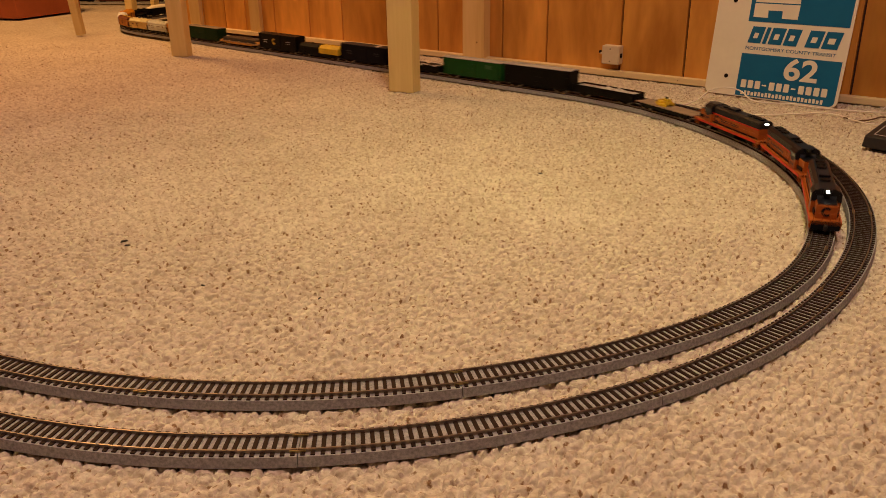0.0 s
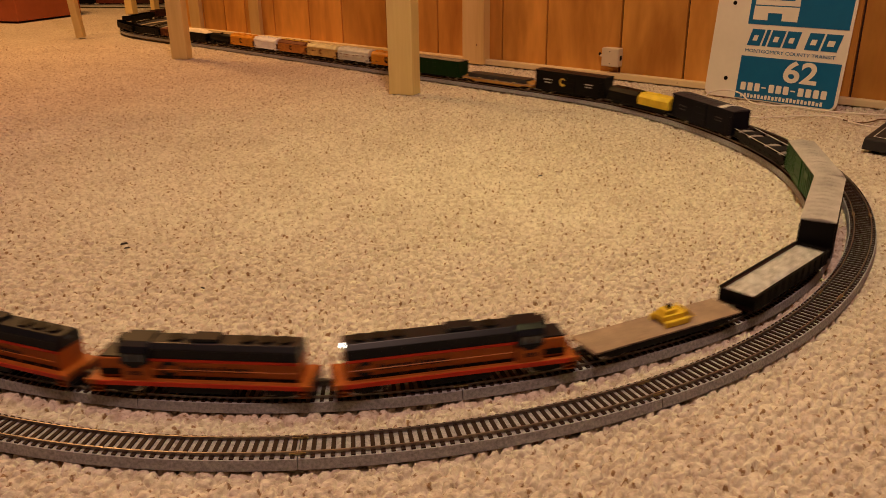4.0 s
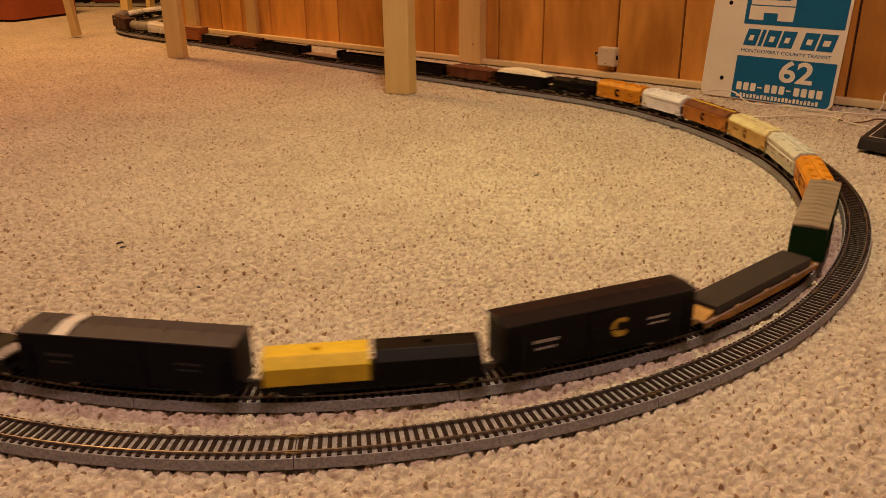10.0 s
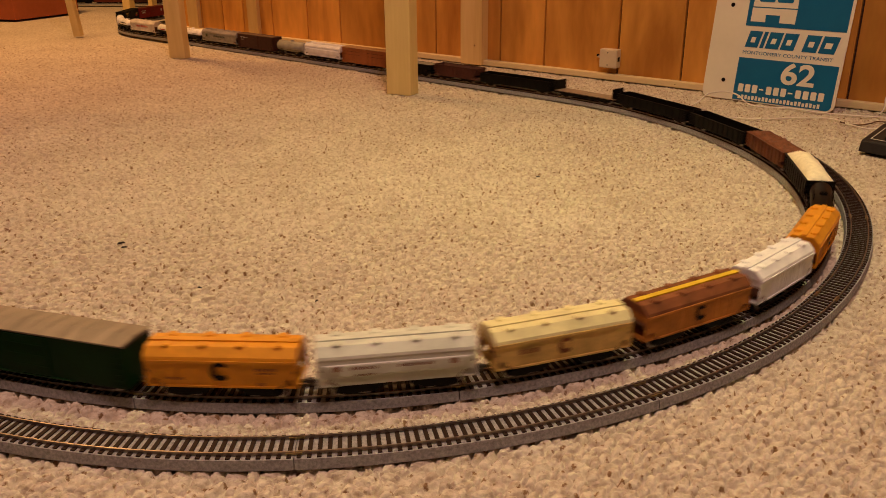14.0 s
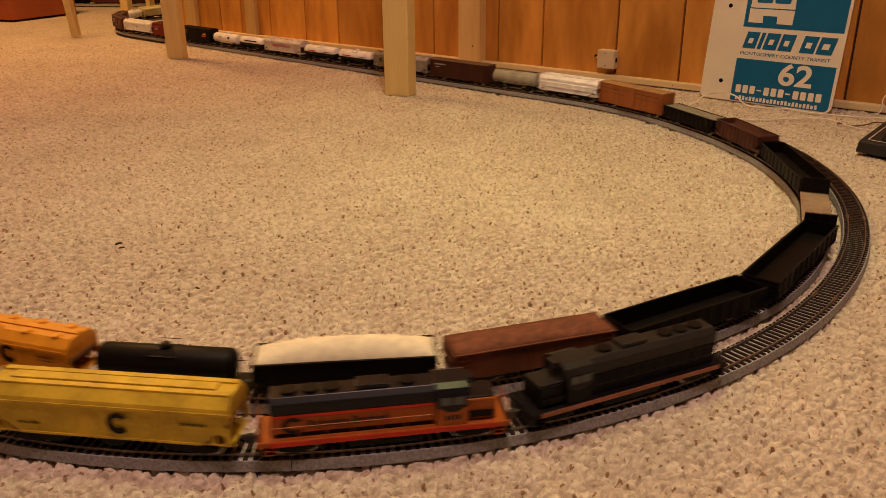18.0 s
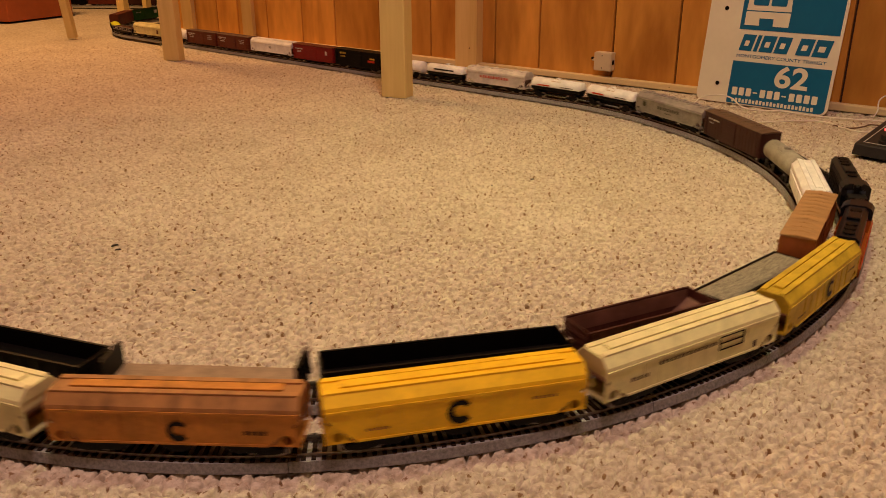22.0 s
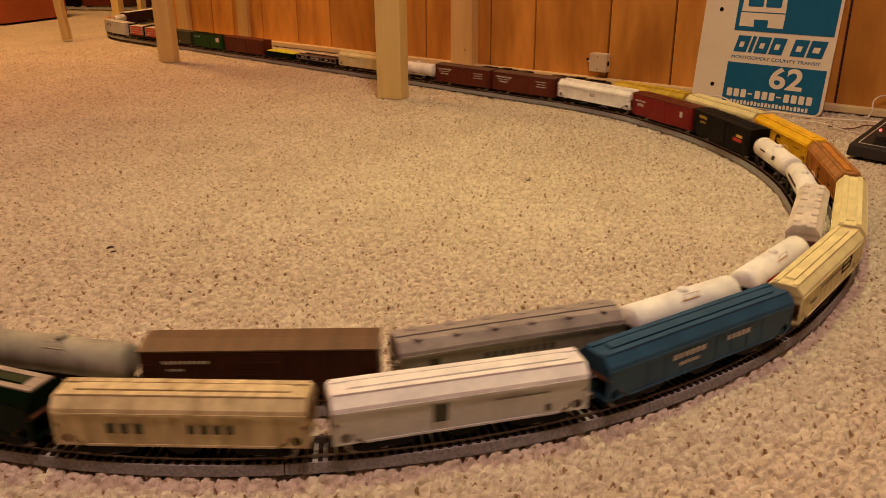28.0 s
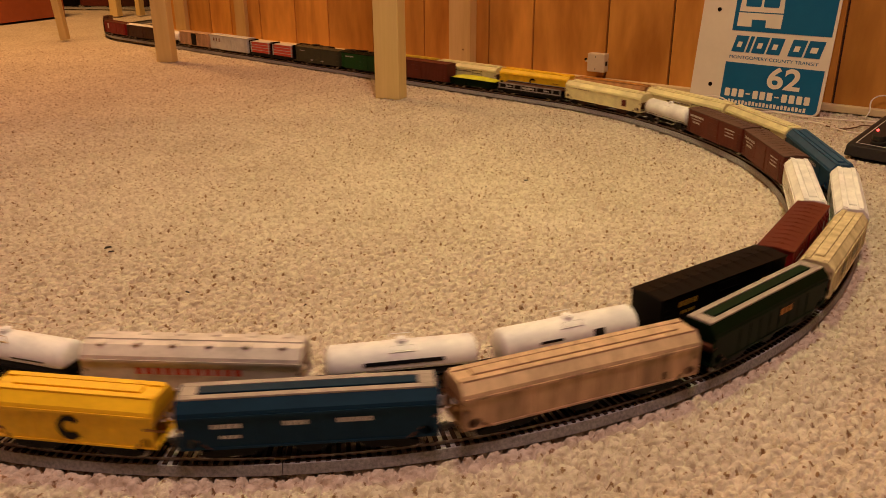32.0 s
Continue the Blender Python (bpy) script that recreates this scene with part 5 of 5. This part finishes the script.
def run(rows, t, slope_in=None):
    """The way gone at t, read from rows with the end slopes carried on."""
    ts, ds = [r[0] for r in rows], [r[1] for r in rows]
    if t <= ts[0]:
        return ds[0] + (t - ts[0]) * (slope_in or (ds[1] - ds[0]) / (ts[1] - ts[0]))
    k = min(max(i for i in range(len(ts)) if ts[i] <= t), len(ts) - 2)
    # smooth through the rows (cubic, by the mean slopes at both ends)
    sl = [(ds[i + 1] - ds[i]) / (ts[i + 1] - ts[i]) for i in range(len(ts) - 1)]
    m = [sl[0]] + [(sl[i - 1] + sl[i]) / 2 for i in range(1, len(sl))] + [sl[-1]]
    h = ts[k + 1] - ts[k]
    u = (t - ts[k]) / h
    return (2 * u ** 3 - 3 * u ** 2 + 1) * ds[k] + (u ** 3 - 2 * u ** 2 + u) * h * m[k] + (-2 * u ** 3 + 3 * u ** 2) * ds[k + 1] + (u ** 3 - u ** 2) * h * m[k + 1]


TRAINS = []
ends = [INNER_FRONT] + INNER_ENDS
for make, a, b in zip(inner_cars(), ends, ends[1:]):
    TRAINS.append((make(b - a), INNER, -1, (a + b) / 2, b - a))
ends = OUTER_ENDS + [OUTER_TAIL]
for make, a, b in zip(outer_cars(), ends, ends[1:]):
    TRAINS.append((make(a - b), OUTER, 1, (a + b) / 2, a - b))


def on_line(line, s, span, forward):
    """The pose of a vehicle whose two trucks stand on the line."""
    x0, y0, _ = line.at(s + LEAD - span)
    x1, y1, _ = line.at(s + LEAD + span)
    turn = math.degrees(math.atan2(y1 - y0, x1 - x0)) + (0 if forward > 0 else 180)
    return pose((x0 + x1) / 2, (y0 + y1) / 2, RAIL_TOP, rz=turn)


def motions():
    """Both trains roll along their tracks, the inner one towards the front, the outer one away."""
    times = [k * 0.5 for k in range(65)]
    for car, line, way, s0, length in TRAINS:
        rows = []
        for t in times:
            s = s0 - run(INNER_RUN, t) if way < 0 else s0 + run(OUTER_RUN, t, 0.145)
            rows.append((t, on_line(line, s, length / 2 - 0.030, way)))
        walk(car, rows)


# ---- posts ----
def post(name, m, w, d, h, label):
    bm = box(B(), -w / 2, w / 2, -d / 2, d / 2, -0.003, h)
    ob = part(name, bm, PINE, None, bevel=0.0025)
    ob.matrix_world = m
    return tagged(ob, label, "wooden post", "pine posts")


POST = "bare pine post standing on the carpet"
post("wooden_post", pose(-0.079, 1.779, 0, rz=-26.6), 0.060, 0.036, 2.3, POST)
post("wooden_post", pose(-0.740, 2.358, 0, rz=-15.4), 0.050, 0.030, 2.3, POST)
post("wooden_post", pose(-1.262, 2.920, 0, ry=-5, rz=-5), 0.026, 0.026, 0.8, "slender leaning pine leg on the carpet")
post("wooden_post", pose(-1.395, 3.80, 0, rz=-20), 0.040, 0.036, 0.9, "slender pine leg far back on the carpet")
post("wooden_post", pose(-1.30, 3.84, 0, rz=-20), 0.022, 0.036, 0.9, "slender pine leg far back on the carpet")

# ---- things along the panelled wall ----
BOARD = material("tan_pine_board", (0.70, 0.47, 0.17), 0.55, 0, 5, 0.12, 0.0003, second=(0.80, 0.60, 0.27), stretch=(3.5, 3.5, 0.25), tone=0.1)


def wall_batten(u0, u1, y0, label):
    ob = part("wall_batten", box(B(), u0, u1, y0, 0.0198, 0.0, 2.29), BOARD, None, bevel=0.0015)
    ob.matrix_world = WALL
    return tagged(ob, label, "batten", "pine battens")


wall_batten(0.012, 0.083, -0.008, "pine batten standing against the panelled wall")
wall_batten(-0.915, -0.862, 0.006, "wide pine board nailed to the panelled wall")
wall_batten(-1.262, -1.200, 0.004, "pine end board of the panelled wall")
nails = [(0.060, 0.050), (0.060, 0.6)]
for u, z in nails:
    ob = part("knot", rod(B(), (u, -0.0086, z), (u, -0.0078, z), 0.0022, 10), RUST, None)
    ob.matrix_world = WALL
    tagged(ob, "small dark knot in the pine batten", "knot")

for u, z in ((0.905, 0.0075), (0.945, 0.0068), (0.62, 0.007)):
    ob = part("nail_head", rod(B(), (u, -0.0006, z), (u, 0.0004, z), 0.0011, 8), RUST, None)
    ob.matrix_world = WALL
    tagged(ob, "small dark nail head in the baseboard", "nail", "baseboard nails")

IVORY = material("ivory_plastic", (0.66, 0.56, 0.40), 0.4, 0, 30, 0.06)
outlet = tagged(new("junction_box"), "square ivory junction box fixed to the panelling", "junction box")
outlet.matrix_world = WALL @ pose(0.449, 0.020, 0.049)
part("cover", box(B(), -0.0225, 0.0225, -0.022, 0.0, -0.0215, 0.0215), IVORY, outlet, bevel=0.003)
part("face_plate", box(B(), -0.0205, 0.0205, -0.0232, -0.0222, -0.0195, 0.0195), IVORY, outlet, bevel=0.0006)
part("socket", box(B(), 0.0226, 0.0236, -0.016, -0.008, -0.006, 0.004), DARK, outlet)
part("cable_stub", rod(B(), (-0.034, -0.008, 0.001), (-0.022, -0.008, 0.0), 0.0026, 10), IVORY, outlet)
part("cable_clip", rod(B(), (-0.036, -0.008, 0.004), (-0.032, -0.008, 0.004), 0.0034, 10), DARK, outlet)
for x, z in ((0, 0.014), (0, -0.014)):
    part("screw", rod(B(), (x, -0.0238, z), (x, -0.0230, z), 0.0015, 8), STEEL, outlet)

# ---- the leaning transit sign ----
SIGN_WHITE = material("enamel_white", (0.77, 0.73, 0.62), 0.35, 0, 12, 0.05)
SIGN_TEAL = material("enamel_teal", (0.006, 0.125, 0.29), 0.35, 0, 12, 0.08)
SIGN = pose(0.560, 1.714, 0, rz=-45) @ pose(0, 0, 0, rx=-7)
sign = tagged(new("transit_sign"), "white and teal metal bus stop sign leaning on the wall", "sign")
sign.matrix_world = SIGN


def rounded(x0, x1, z0, z1, r, corners):
    """A rectangle's outline with some of its corners rounded: corners from (x0, z0) on, turning left."""
    pts = []
    for (cx, cz, a), on in zip(((x0, z0, 180), (x1, z0, 270), (x1, z1, 0), (x0, z1, 90)), corners):
        if not on:
            pts.append((cx, cz))
            continue
        ox, oz = cx + (r if cx == x0 else -r), cz + (r if cz == z0 else -r)
        pts += [(ox + r * math.cos(radians(a + 15 * k)), oz + r * math.sin(radians(a + 15 * k))) for k in range(7)]
    return pts


def plate_part(name, outline, y, mat, thick=0.0006, label=""):
    return part(name, side_prism(B(), outline, y, y + thick), mat, sign, label)


SIGN_W, SIGN_H = 0.272, 0.46
plate_part("panel", rounded(0.0, SIGN_W, 0.0, SIGN_H, 0.014, (1, 1, 1, 1)), 0.0, SIGN_WHITE, 0.002)
plate_part("lower_field", rounded(0.0682, 0.2660, 0.002, 0.0863, 0.010, (0, 1, 0, 0)), -0.0005, SIGN_TEAL, 0.0005, "teal enamel field")
plate_part("upper_field", rounded(0.0700, 0.2664, 0.1487, SIGN_H - 0.006, 0.010, (0, 0, 1, 0)), -0.0005, SIGN_TEAL, 0.0005, "teal enamel field")
# the bus drawn as plain shapes
plate_part("bus_bumper", [(0.0785, 0.1575), (0.0785, 0.184), (0.1680, 0.184), (0.1675, 0.157), (0.1366, 0.1573), (0.1360, 0.1715), (0.1072, 0.1715), (0.1085, 0.1573)], -0.0010, SIGN_WHITE, 0.0005)
plate_part("bus_front", [(0.0790, 0.1862), (0.085, 0.30), (0.1615, 0.30), (0.1680, 0.1862)], -0.0010, SIGN_WHITE, 0.0005)
for a in (0.0905, 0.1265):
    plate_part("bus_window", rounded(a, a + 0.031, 0.196, 0.26, 0.003, (1, 1, 1, 1)), -0.0015, SIGN_TEAL, 0.0005)
# the service's word mark as slanted plain blocks
x = 0.0755
for w in (0.030, 0.0115, 0.0305, 0.0305, 0.0, 0.0315, 0.034):
    if w:
        s = 0.007
        plate_part("word_mark_block", [(x, 0.1075), (x + w - 0.004, 0.1075), (x + w - 0.004 + s, 0.1395), (x + s, 0.1395)], -0.0006, SIGN_TEAL, 0.0005)
        if w > 0.02:
            plate_part("word_mark_gap", [(x + 0.010, 0.117), (x + w - 0.011, 0.117), (x + w - 0.0085, 0.1275), (x + 0.0125, 0.1275)], -0.0011, SIGN_WHITE, 0.0004)
    x += w or 0.012


def lettering(text, x, z, size, width, mat, y, bold=0.0):
    """Words in the built-in font, as a mesh fitted to a width."""
    data = bpy.data.curves.new("lettering", "FONT")
    data.body, data.size, data.extrude, data.offset = text, size, 0.0002, bold
    ob = bpy.data.objects.new("lettering", data)
    scene.collection.objects.link(ob)
    bpy.context.view_layer.update()
    me = bpy.data.meshes.new_from_object(ob.evaluated_get(bpy.context.evaluated_depsgraph_get()))
    bpy.data.objects.remove(ob)
    xs = [v.co.x for v in me.vertices]
    k = width / (max(xs) - min(xs))
    for v in me.vertices:
        v.co = (x + (v.co.x - min(xs)) * k, y - v.co.z, z + v.co.y)
    me.materials.clear()
    me.materials.append(mat)
    ob = new("lettering", me)
    ob.parent = sign
    return ob


lettering("MONTGOMERY COUNTY TRANSIT", 0.0736, 0.0940, 0.0092, 0.178, SIGN_TEAL, -0.0002)
lettering("62", 0.1600, 0.0440, 0.0560, 0.066, SIGN_WHITE, -0.0007, 0.0014)
# number and address line as plain bars
for i in range(12):
    if i in (3, 7):
        plate_part("number_bar", rounded(0.0772 + 0.0147 * i, 0.0772 + 0.0147 * i + 0.009, 0.0255, 0.0282, 0.001, (0, 0, 0, 0)), -0.0009, SIGN_WHITE, 0.0004)
    else:
        plate_part("number_bar", rounded(0.0772 + 0.0147 * i, 0.0772 + 0.0147 * i + 0.0108, 0.0186, 0.0345, 0.002, (1, 1, 1, 1)), -0.0009, SIGN_WHITE, 0.0004)
for i in range(23):
    a = 0.0795 + 0.0073 * i
    plate_part("address_bar", rounded(a, a + 0.0048, 0.0045, 0.0128 if i % 3 else 0.0112, 0.001, (0, 0, 0, 0)), -0.0009, SIGN_WHITE, 0.0004)
for x, z in ((0.0425, 0.0378), (0.0360, 0.1872), (0.0400, 0.42)):
    part("bolt_hole", rod(B(), (x, -0.0006, z), (x, 0.0001, z), 0.0042, 16), DARK, sign)

# ---- train controller and its wires ----
BLACK_CASE = material("black_textured_plastic", (0.014, 0.013, 0.013), 0.45, 0, 300, 0.3, 0.0002)
controller = tagged(new("train_controller"), "black sloped train controller on the carpet", "power pack")
controller.matrix_world = pose(0.657, 1.2305, 0, rz=-52)
part("case", prism(B(), [(0.0, 0.003), (0.20, 0.003), (0.195, 0.054), (0.150, 0.054), (0.006, 0.021)], 0.0, 0.16), BLACK_CASE, controller, bevel=0.003)


def on_slope(x, y, up=0.0):
    return pose(x, 0.006 + y, 0.021 + y * 0.229 + up, rx=12.9)


bm = B()
for x0, x1, y0, y1 in ((0.011, 0.149, 0.006, 0.0072), (0.011, 0.0122, 0.006, 0.13), (0.1478, 0.149, 0.006, 0.13), (0.011, 0.149, 0.1288, 0.13)):
    box(bm, x0, x1, y0, y1, 0.0, 0.0004)
ob = part("outline", bm, WHITE_MARK, controller)
ob.matrix_basis = on_slope(0, 0, 0.0006)
ob = part("throttle_knob", rod(rod(B(), (0, 0, 0), (0, 0, 0.006), 0.0135, 24), (0, 0, 0.006), (0, 0, 0.015), 0.0105, 24), BLACK_CASE, controller, bevel=0.001)
ob.matrix_basis = on_slope(0.041, 0.020)
RED_LED = bpy.data.materials.new("red_indicator")
RED_LED.use_nodes = True
RED_LED.node_tree.nodes["Principled BSDF"].inputs["Base Color"].default_value = (0.6, 0.02, 0.02, 1)
RED_LED.node_tree.nodes["Principled BSDF"].inputs["Emission Color"].default_value = (1, 0.05, 0.04, 1)
RED_LED.node_tree.nodes["Principled BSDF"].inputs["Emission Strength"].default_value = 6
ob = part("indicator_lamp", rod(B(), (0, 0, 0), (0, 0, 0.0022), 0.0020, 12), RED_LED, controller, "red indicator lamp")
ob.matrix_basis = on_slope(0.0185, 0.061)
for x in (0.015, 0.145):
    for y in (0.02, 0.18):
        part("rubber_foot", rod(B(), (x, y, -0.002), (x, y, 0.004), 0.006, 12), DARK, controller)
for k, (x, y) in enumerate(((0.034, 0.052), (0.040, 0.064), (0.030, 0.078), (0.052, 0.084))):
    ob = part("caption_bar", box(B(), 0, 0.012, 0, 0.0012, 0, 0.0003), WHITE_MARK, controller)
    ob.matrix_basis = on_slope(x, y, 0.0004)
for x in (0.03, 0.05, 0.07, 0.09):
    ob = part("terminal", rod(B(), (0, 0, 0), (0, 0.012, 0), 0.003, 8), STEEL, controller)
    ob.matrix_basis = pose(x, 0.197, 0.025)


def wire(points, r, mat, label):
    """A thin wire that lies on the carpet along smooth bends."""
    c = bpy.data.curves.new("wire", "CURVE")
    c.dimensions, c.bevel_depth, c.bevel_resolution, c.resolution_u = "3D", r, 2, 10
    sp = c.splines.new("BEZIER")
    sp.bezier_points.add(len(points) - 1)
    for b, p in zip(sp.bezier_points, points):
        b.co = p if len(p) == 3 else (*p, 0.002)
        b.handle_left_type = b.handle_right_type = "AUTO"
    ob = bpy.data.objects.new("wire", c)
    scene.collection.objects.link(ob)
    bpy.context.view_layer.update()
    me = bpy.data.meshes.new_from_object(ob.evaluated_get(bpy.context.evaluated_depsgraph_get()))
    bpy.data.objects.remove(ob)
    me.materials.clear()
    me.materials.append(mat)
    return tagged(new("wire", me), label, "wire", "controller wires")


WIRE_WHITE = material("white_wire", (0.76, 0.71, 0.62), 0.5, 0, 60, 0.1)
WIRE_BROWN = material("brown_wire", (0.12, 0.06, 0.03), 0.5, 0, 60, 0.2)
wire([(0.40, 1.53), (0.448, 1.548), (0.505, 1.585, 0.008), (0.560, 1.640, 0.020), (0.600, 1.640, 0.018), (0.622, 1.592, 0.003), (0.684, 1.565), (0.722, 1.525), (0.789, 1.486), (0.83, 1.470), (0.86, 1.43)], 0.0015, WIRE_WHITE, "thin white wire lying across the carpet")
wire([(0.50, 1.47), (0.537, 1.487), (0.593, 1.469), (0.648, 1.475), (0.719, 1.471), (0.736, 1.418), (0.752, 1.386), (0.79, 1.39)], 0.0014, WIRE_WHITE, "thin white wire lying across the carpet")
wire([(0.728, 1.44), (0.745, 1.415), (0.775, 1.425), (0.80, 1.44), (0.82, 1.41)], 0.0014, WIRE_BROWN, "thin brown wire curled on the carpet")
wire([(0.83, 1.50), (0.845, 1.515, 0.010), (0.858, 1.53, 0.034), (0.885, 1.51, 0.040), (0.91, 1.46, 0.02), (0.90, 1.42, 0.005)], 0.0014, WIRE_WHITE, "white wire arching up beside the controller")

# ---- far corner of the basement ----
CARTON = material("red_brown_carton", (0.36, 0.085, 0.024), 0.6, 0, 8, 0.15, 0.0006)
carton = tagged(new("storage_carton"), "large red-brown carton with a hand hole, far back", "carton")
carton.matrix_world = pose(-1.75, 3.47, 0, rz=70)
part("carton_body", box(B(), 0, 0.36, 0.0, 0.62, 0.0, 0.34), CARTON, carton, bevel=0.004)
part("carton_lid", box(B(), -0.006, 0.366, -0.006, 0.626, 0.30, 0.36), CARTON, carton, bevel=0.004)
part("hand_hole", box(B(), 0.10, 0.20, -0.001, 0.002, 0.09, 0.14), DARK, carton, bevel=0.0005)

YARD = Line(-2.6, 4.35, radians(-9), [(2.2, 0)])
swept("roadbed", YARD, 0, 2.2, [(-0.0152, 0.0), (-0.0140, 0.0076), (0.0140, 0.0076), (0.0152, 0.0)], GREY_BED, tagged(new("track_piece"), "far straight of grey model track on carpet", "model track", "model railway track"))
for i in range(7):
    x, y, h = YARD.at(0.25 + i * 0.185)
    car = boxcar(0.18, 0.0455, (DARK, DBROWN, MGREY, DARK, BOXBROWN, DBROWN, DARK)[i], (DARK, DBROWN, GREY_ROOF, DARK, BOXBROWN, DBROWN, DARK)[i], "dark boxcar standing on a far track", ribs=False)
    car.matrix_world = pose(x, y, 0.0076, rz=math.degrees(h))

# ---- carpet pile near the camera ----


def pile(x0, x1, y0, y1, step, fade, depth):
    """Uneven loops in slanting rows, as a height field that sinks to the floor at its rim."""
    nx, ny = int((x1 - x0) / step) + 1, int((y1 - y0) / step) + 1
    X, Y = np.meshgrid(np.linspace(x0, x1, nx), np.linspace(y0, y1, ny), indexing="ij")
    rng = np.random.RandomState(7)
    jx, jy, jh, jr = (rng.rand(256, 256) for _ in range(4))
    turn = radians(40)
    along, across = X * math.cos(turn) + Y * math.sin(turn), -X * math.sin(turn) + Y * math.cos(turn)

    def cells(u, v, spread):
        """Distances to the three nearest of a jittered grid's points, and the nearest one's height."""
        iu, iv = np.floor(u).astype(int), np.floor(v).astype(int)
        near = [np.full_like(u, 9.0) for _ in range(3)]
        tall = np.zeros_like(u)
        for du in (-1, 0, 1):
            for dv in (-1, 0, 1):
                a, b = (iu + du) % 256, (iv + dv) % 256
                d = np.hypot(u - iu - du - 0.5 - (jx[a, b] - 0.5) * spread, v - iv - dv - 0.5 - (jy[a, b] - 0.5) * spread) * (0.85 + 0.3 * jr[a, b])
                tall = np.where(d < near[0], np.where(jh[a, b] < 0.10, 0.40, 0.72 + 0.28 * jh[a, b]), tall)
                near = [np.minimum(near[0], d), np.maximum(near[0], np.minimum(near[1], d)), np.maximum(near[1], np.minimum(near[2], d))]
        return near, tall

    U, V = along / 0.0118, across / 0.0074
    U, V = U + 0.22 * np.sin(V * 2.6 + 1.7 * np.sin(U * 0.9)) + 0.3 * np.sin(V * 0.21), V + 0.20 * np.sin(U * 2.9 + 1.9 * np.sin(V * 0.7 + 1.0)) + 0.3 * np.sin(U * 0.33)
    (f1, f2, f3), tall = cells(U, V, 0.5)
    crease, pit = np.clip((f2 - f1) / 0.30, 0, 1), np.clip((f3 - f1) / 0.46, 0, 1)
    (g1, g2, g3), fine = cells(U * 2.7 + 3.1, V * 2.4 + 0.7, 0.9)
    strand = np.sqrt(np.clip((g2 - g1) / 0.35, 0, 1)) * fine
    H = tall * (1 - 0.34 * f1 ** 2) * (0.42 + 0.58 * np.sqrt(crease)) * (0.05 + 0.95 * pit) - 0.26 * (1 - strand) + 0.05 * (rng.rand(*X.shape) - 0.5)
    rim = np.clip(np.minimum(np.minimum(X - x0, x1 - X), np.minimum(Y - y0, y1 - Y)) / fade, 0, 1)
    Z = -0.0088 + rim * (0.0090 - depth * (1 - np.clip(H, 0, 1)))
    me = bpy.data.meshes.new("carpet_pile")
    co = np.stack([X, Y, Z], -1).reshape(-1, 3).astype(np.float32)
    idx = np.arange(nx * ny).reshape(nx, ny)
    quads = np.stack([idx[:-1, :-1], idx[1:, :-1], idx[1:, 1:], idx[:-1, 1:]], -1).reshape(-1, 4)
    me.vertices.add(len(co))
    me.vertices.foreach_set("co", co.ravel())
    me.loops.add(quads.size)
    me.loops.foreach_set("vertex_index", quads.ravel().astype(np.int32))
    me.polygons.add(len(quads))
    me.polygons.foreach_set("loop_start", np.arange(0, quads.size, 4, dtype=np.int32))
    me.update(calc_edges=True)
    me.shade_smooth()
    me.materials.append(PILE)
    return tagged(new("carpet_pile", me), "dense uneven loops of beige berber carpet", "carpet", kind="stuff")


CRUMBS = [(-0.367, 0.868, 35, 0.0045), (-0.359, 0.855, 15, 0.0035), (-0.242, 0.741, -30, 0.0028), (-0.120, 0.707, 60, 0.0022), (0.142, 1.120, 20, 0.0035), (0.081, 1.089, 70, 0.003)]
pile(-0.56, 0.58, 0.37, 0.90, 0.0010, 0.002, 0.0066)
pile(-0.95, 0.98, 0.898, 1.60, 0.0017, 0.003, 0.0076)
pile(-1.7, 1.20, 1.597, 2.70, 0.0033, 0.004, 0.0088)

# ---- crumbs on the carpet ----
CRUMB = material("black_crumb", (0.012, 0.009, 0.008), 0.7, 0, 300, 0.4)
for x, y, turn, size in CRUMBS:
    ob = part("crumb", side_prism(B(), [(-size, 0), (-size * 0.6, size * 0.45), (size * 0.7, size * 0.4), (size, 0.0002)], -size * 0.3, size * 0.3), CRUMB, None, bevel=0.0003)
    ob.matrix_world = pose(x, y, -0.0012, rz=turn)
    tagged(ob, "tiny black crumb lying on the carpet", "crumb", "carpet crumbs")

# ---- tracks, last ----
track(INNER, (LEAD + 0.60, LEAD + 2.52))
track(OUTER, (LEAD + 0.60, LEAD + 2.70))

motions()
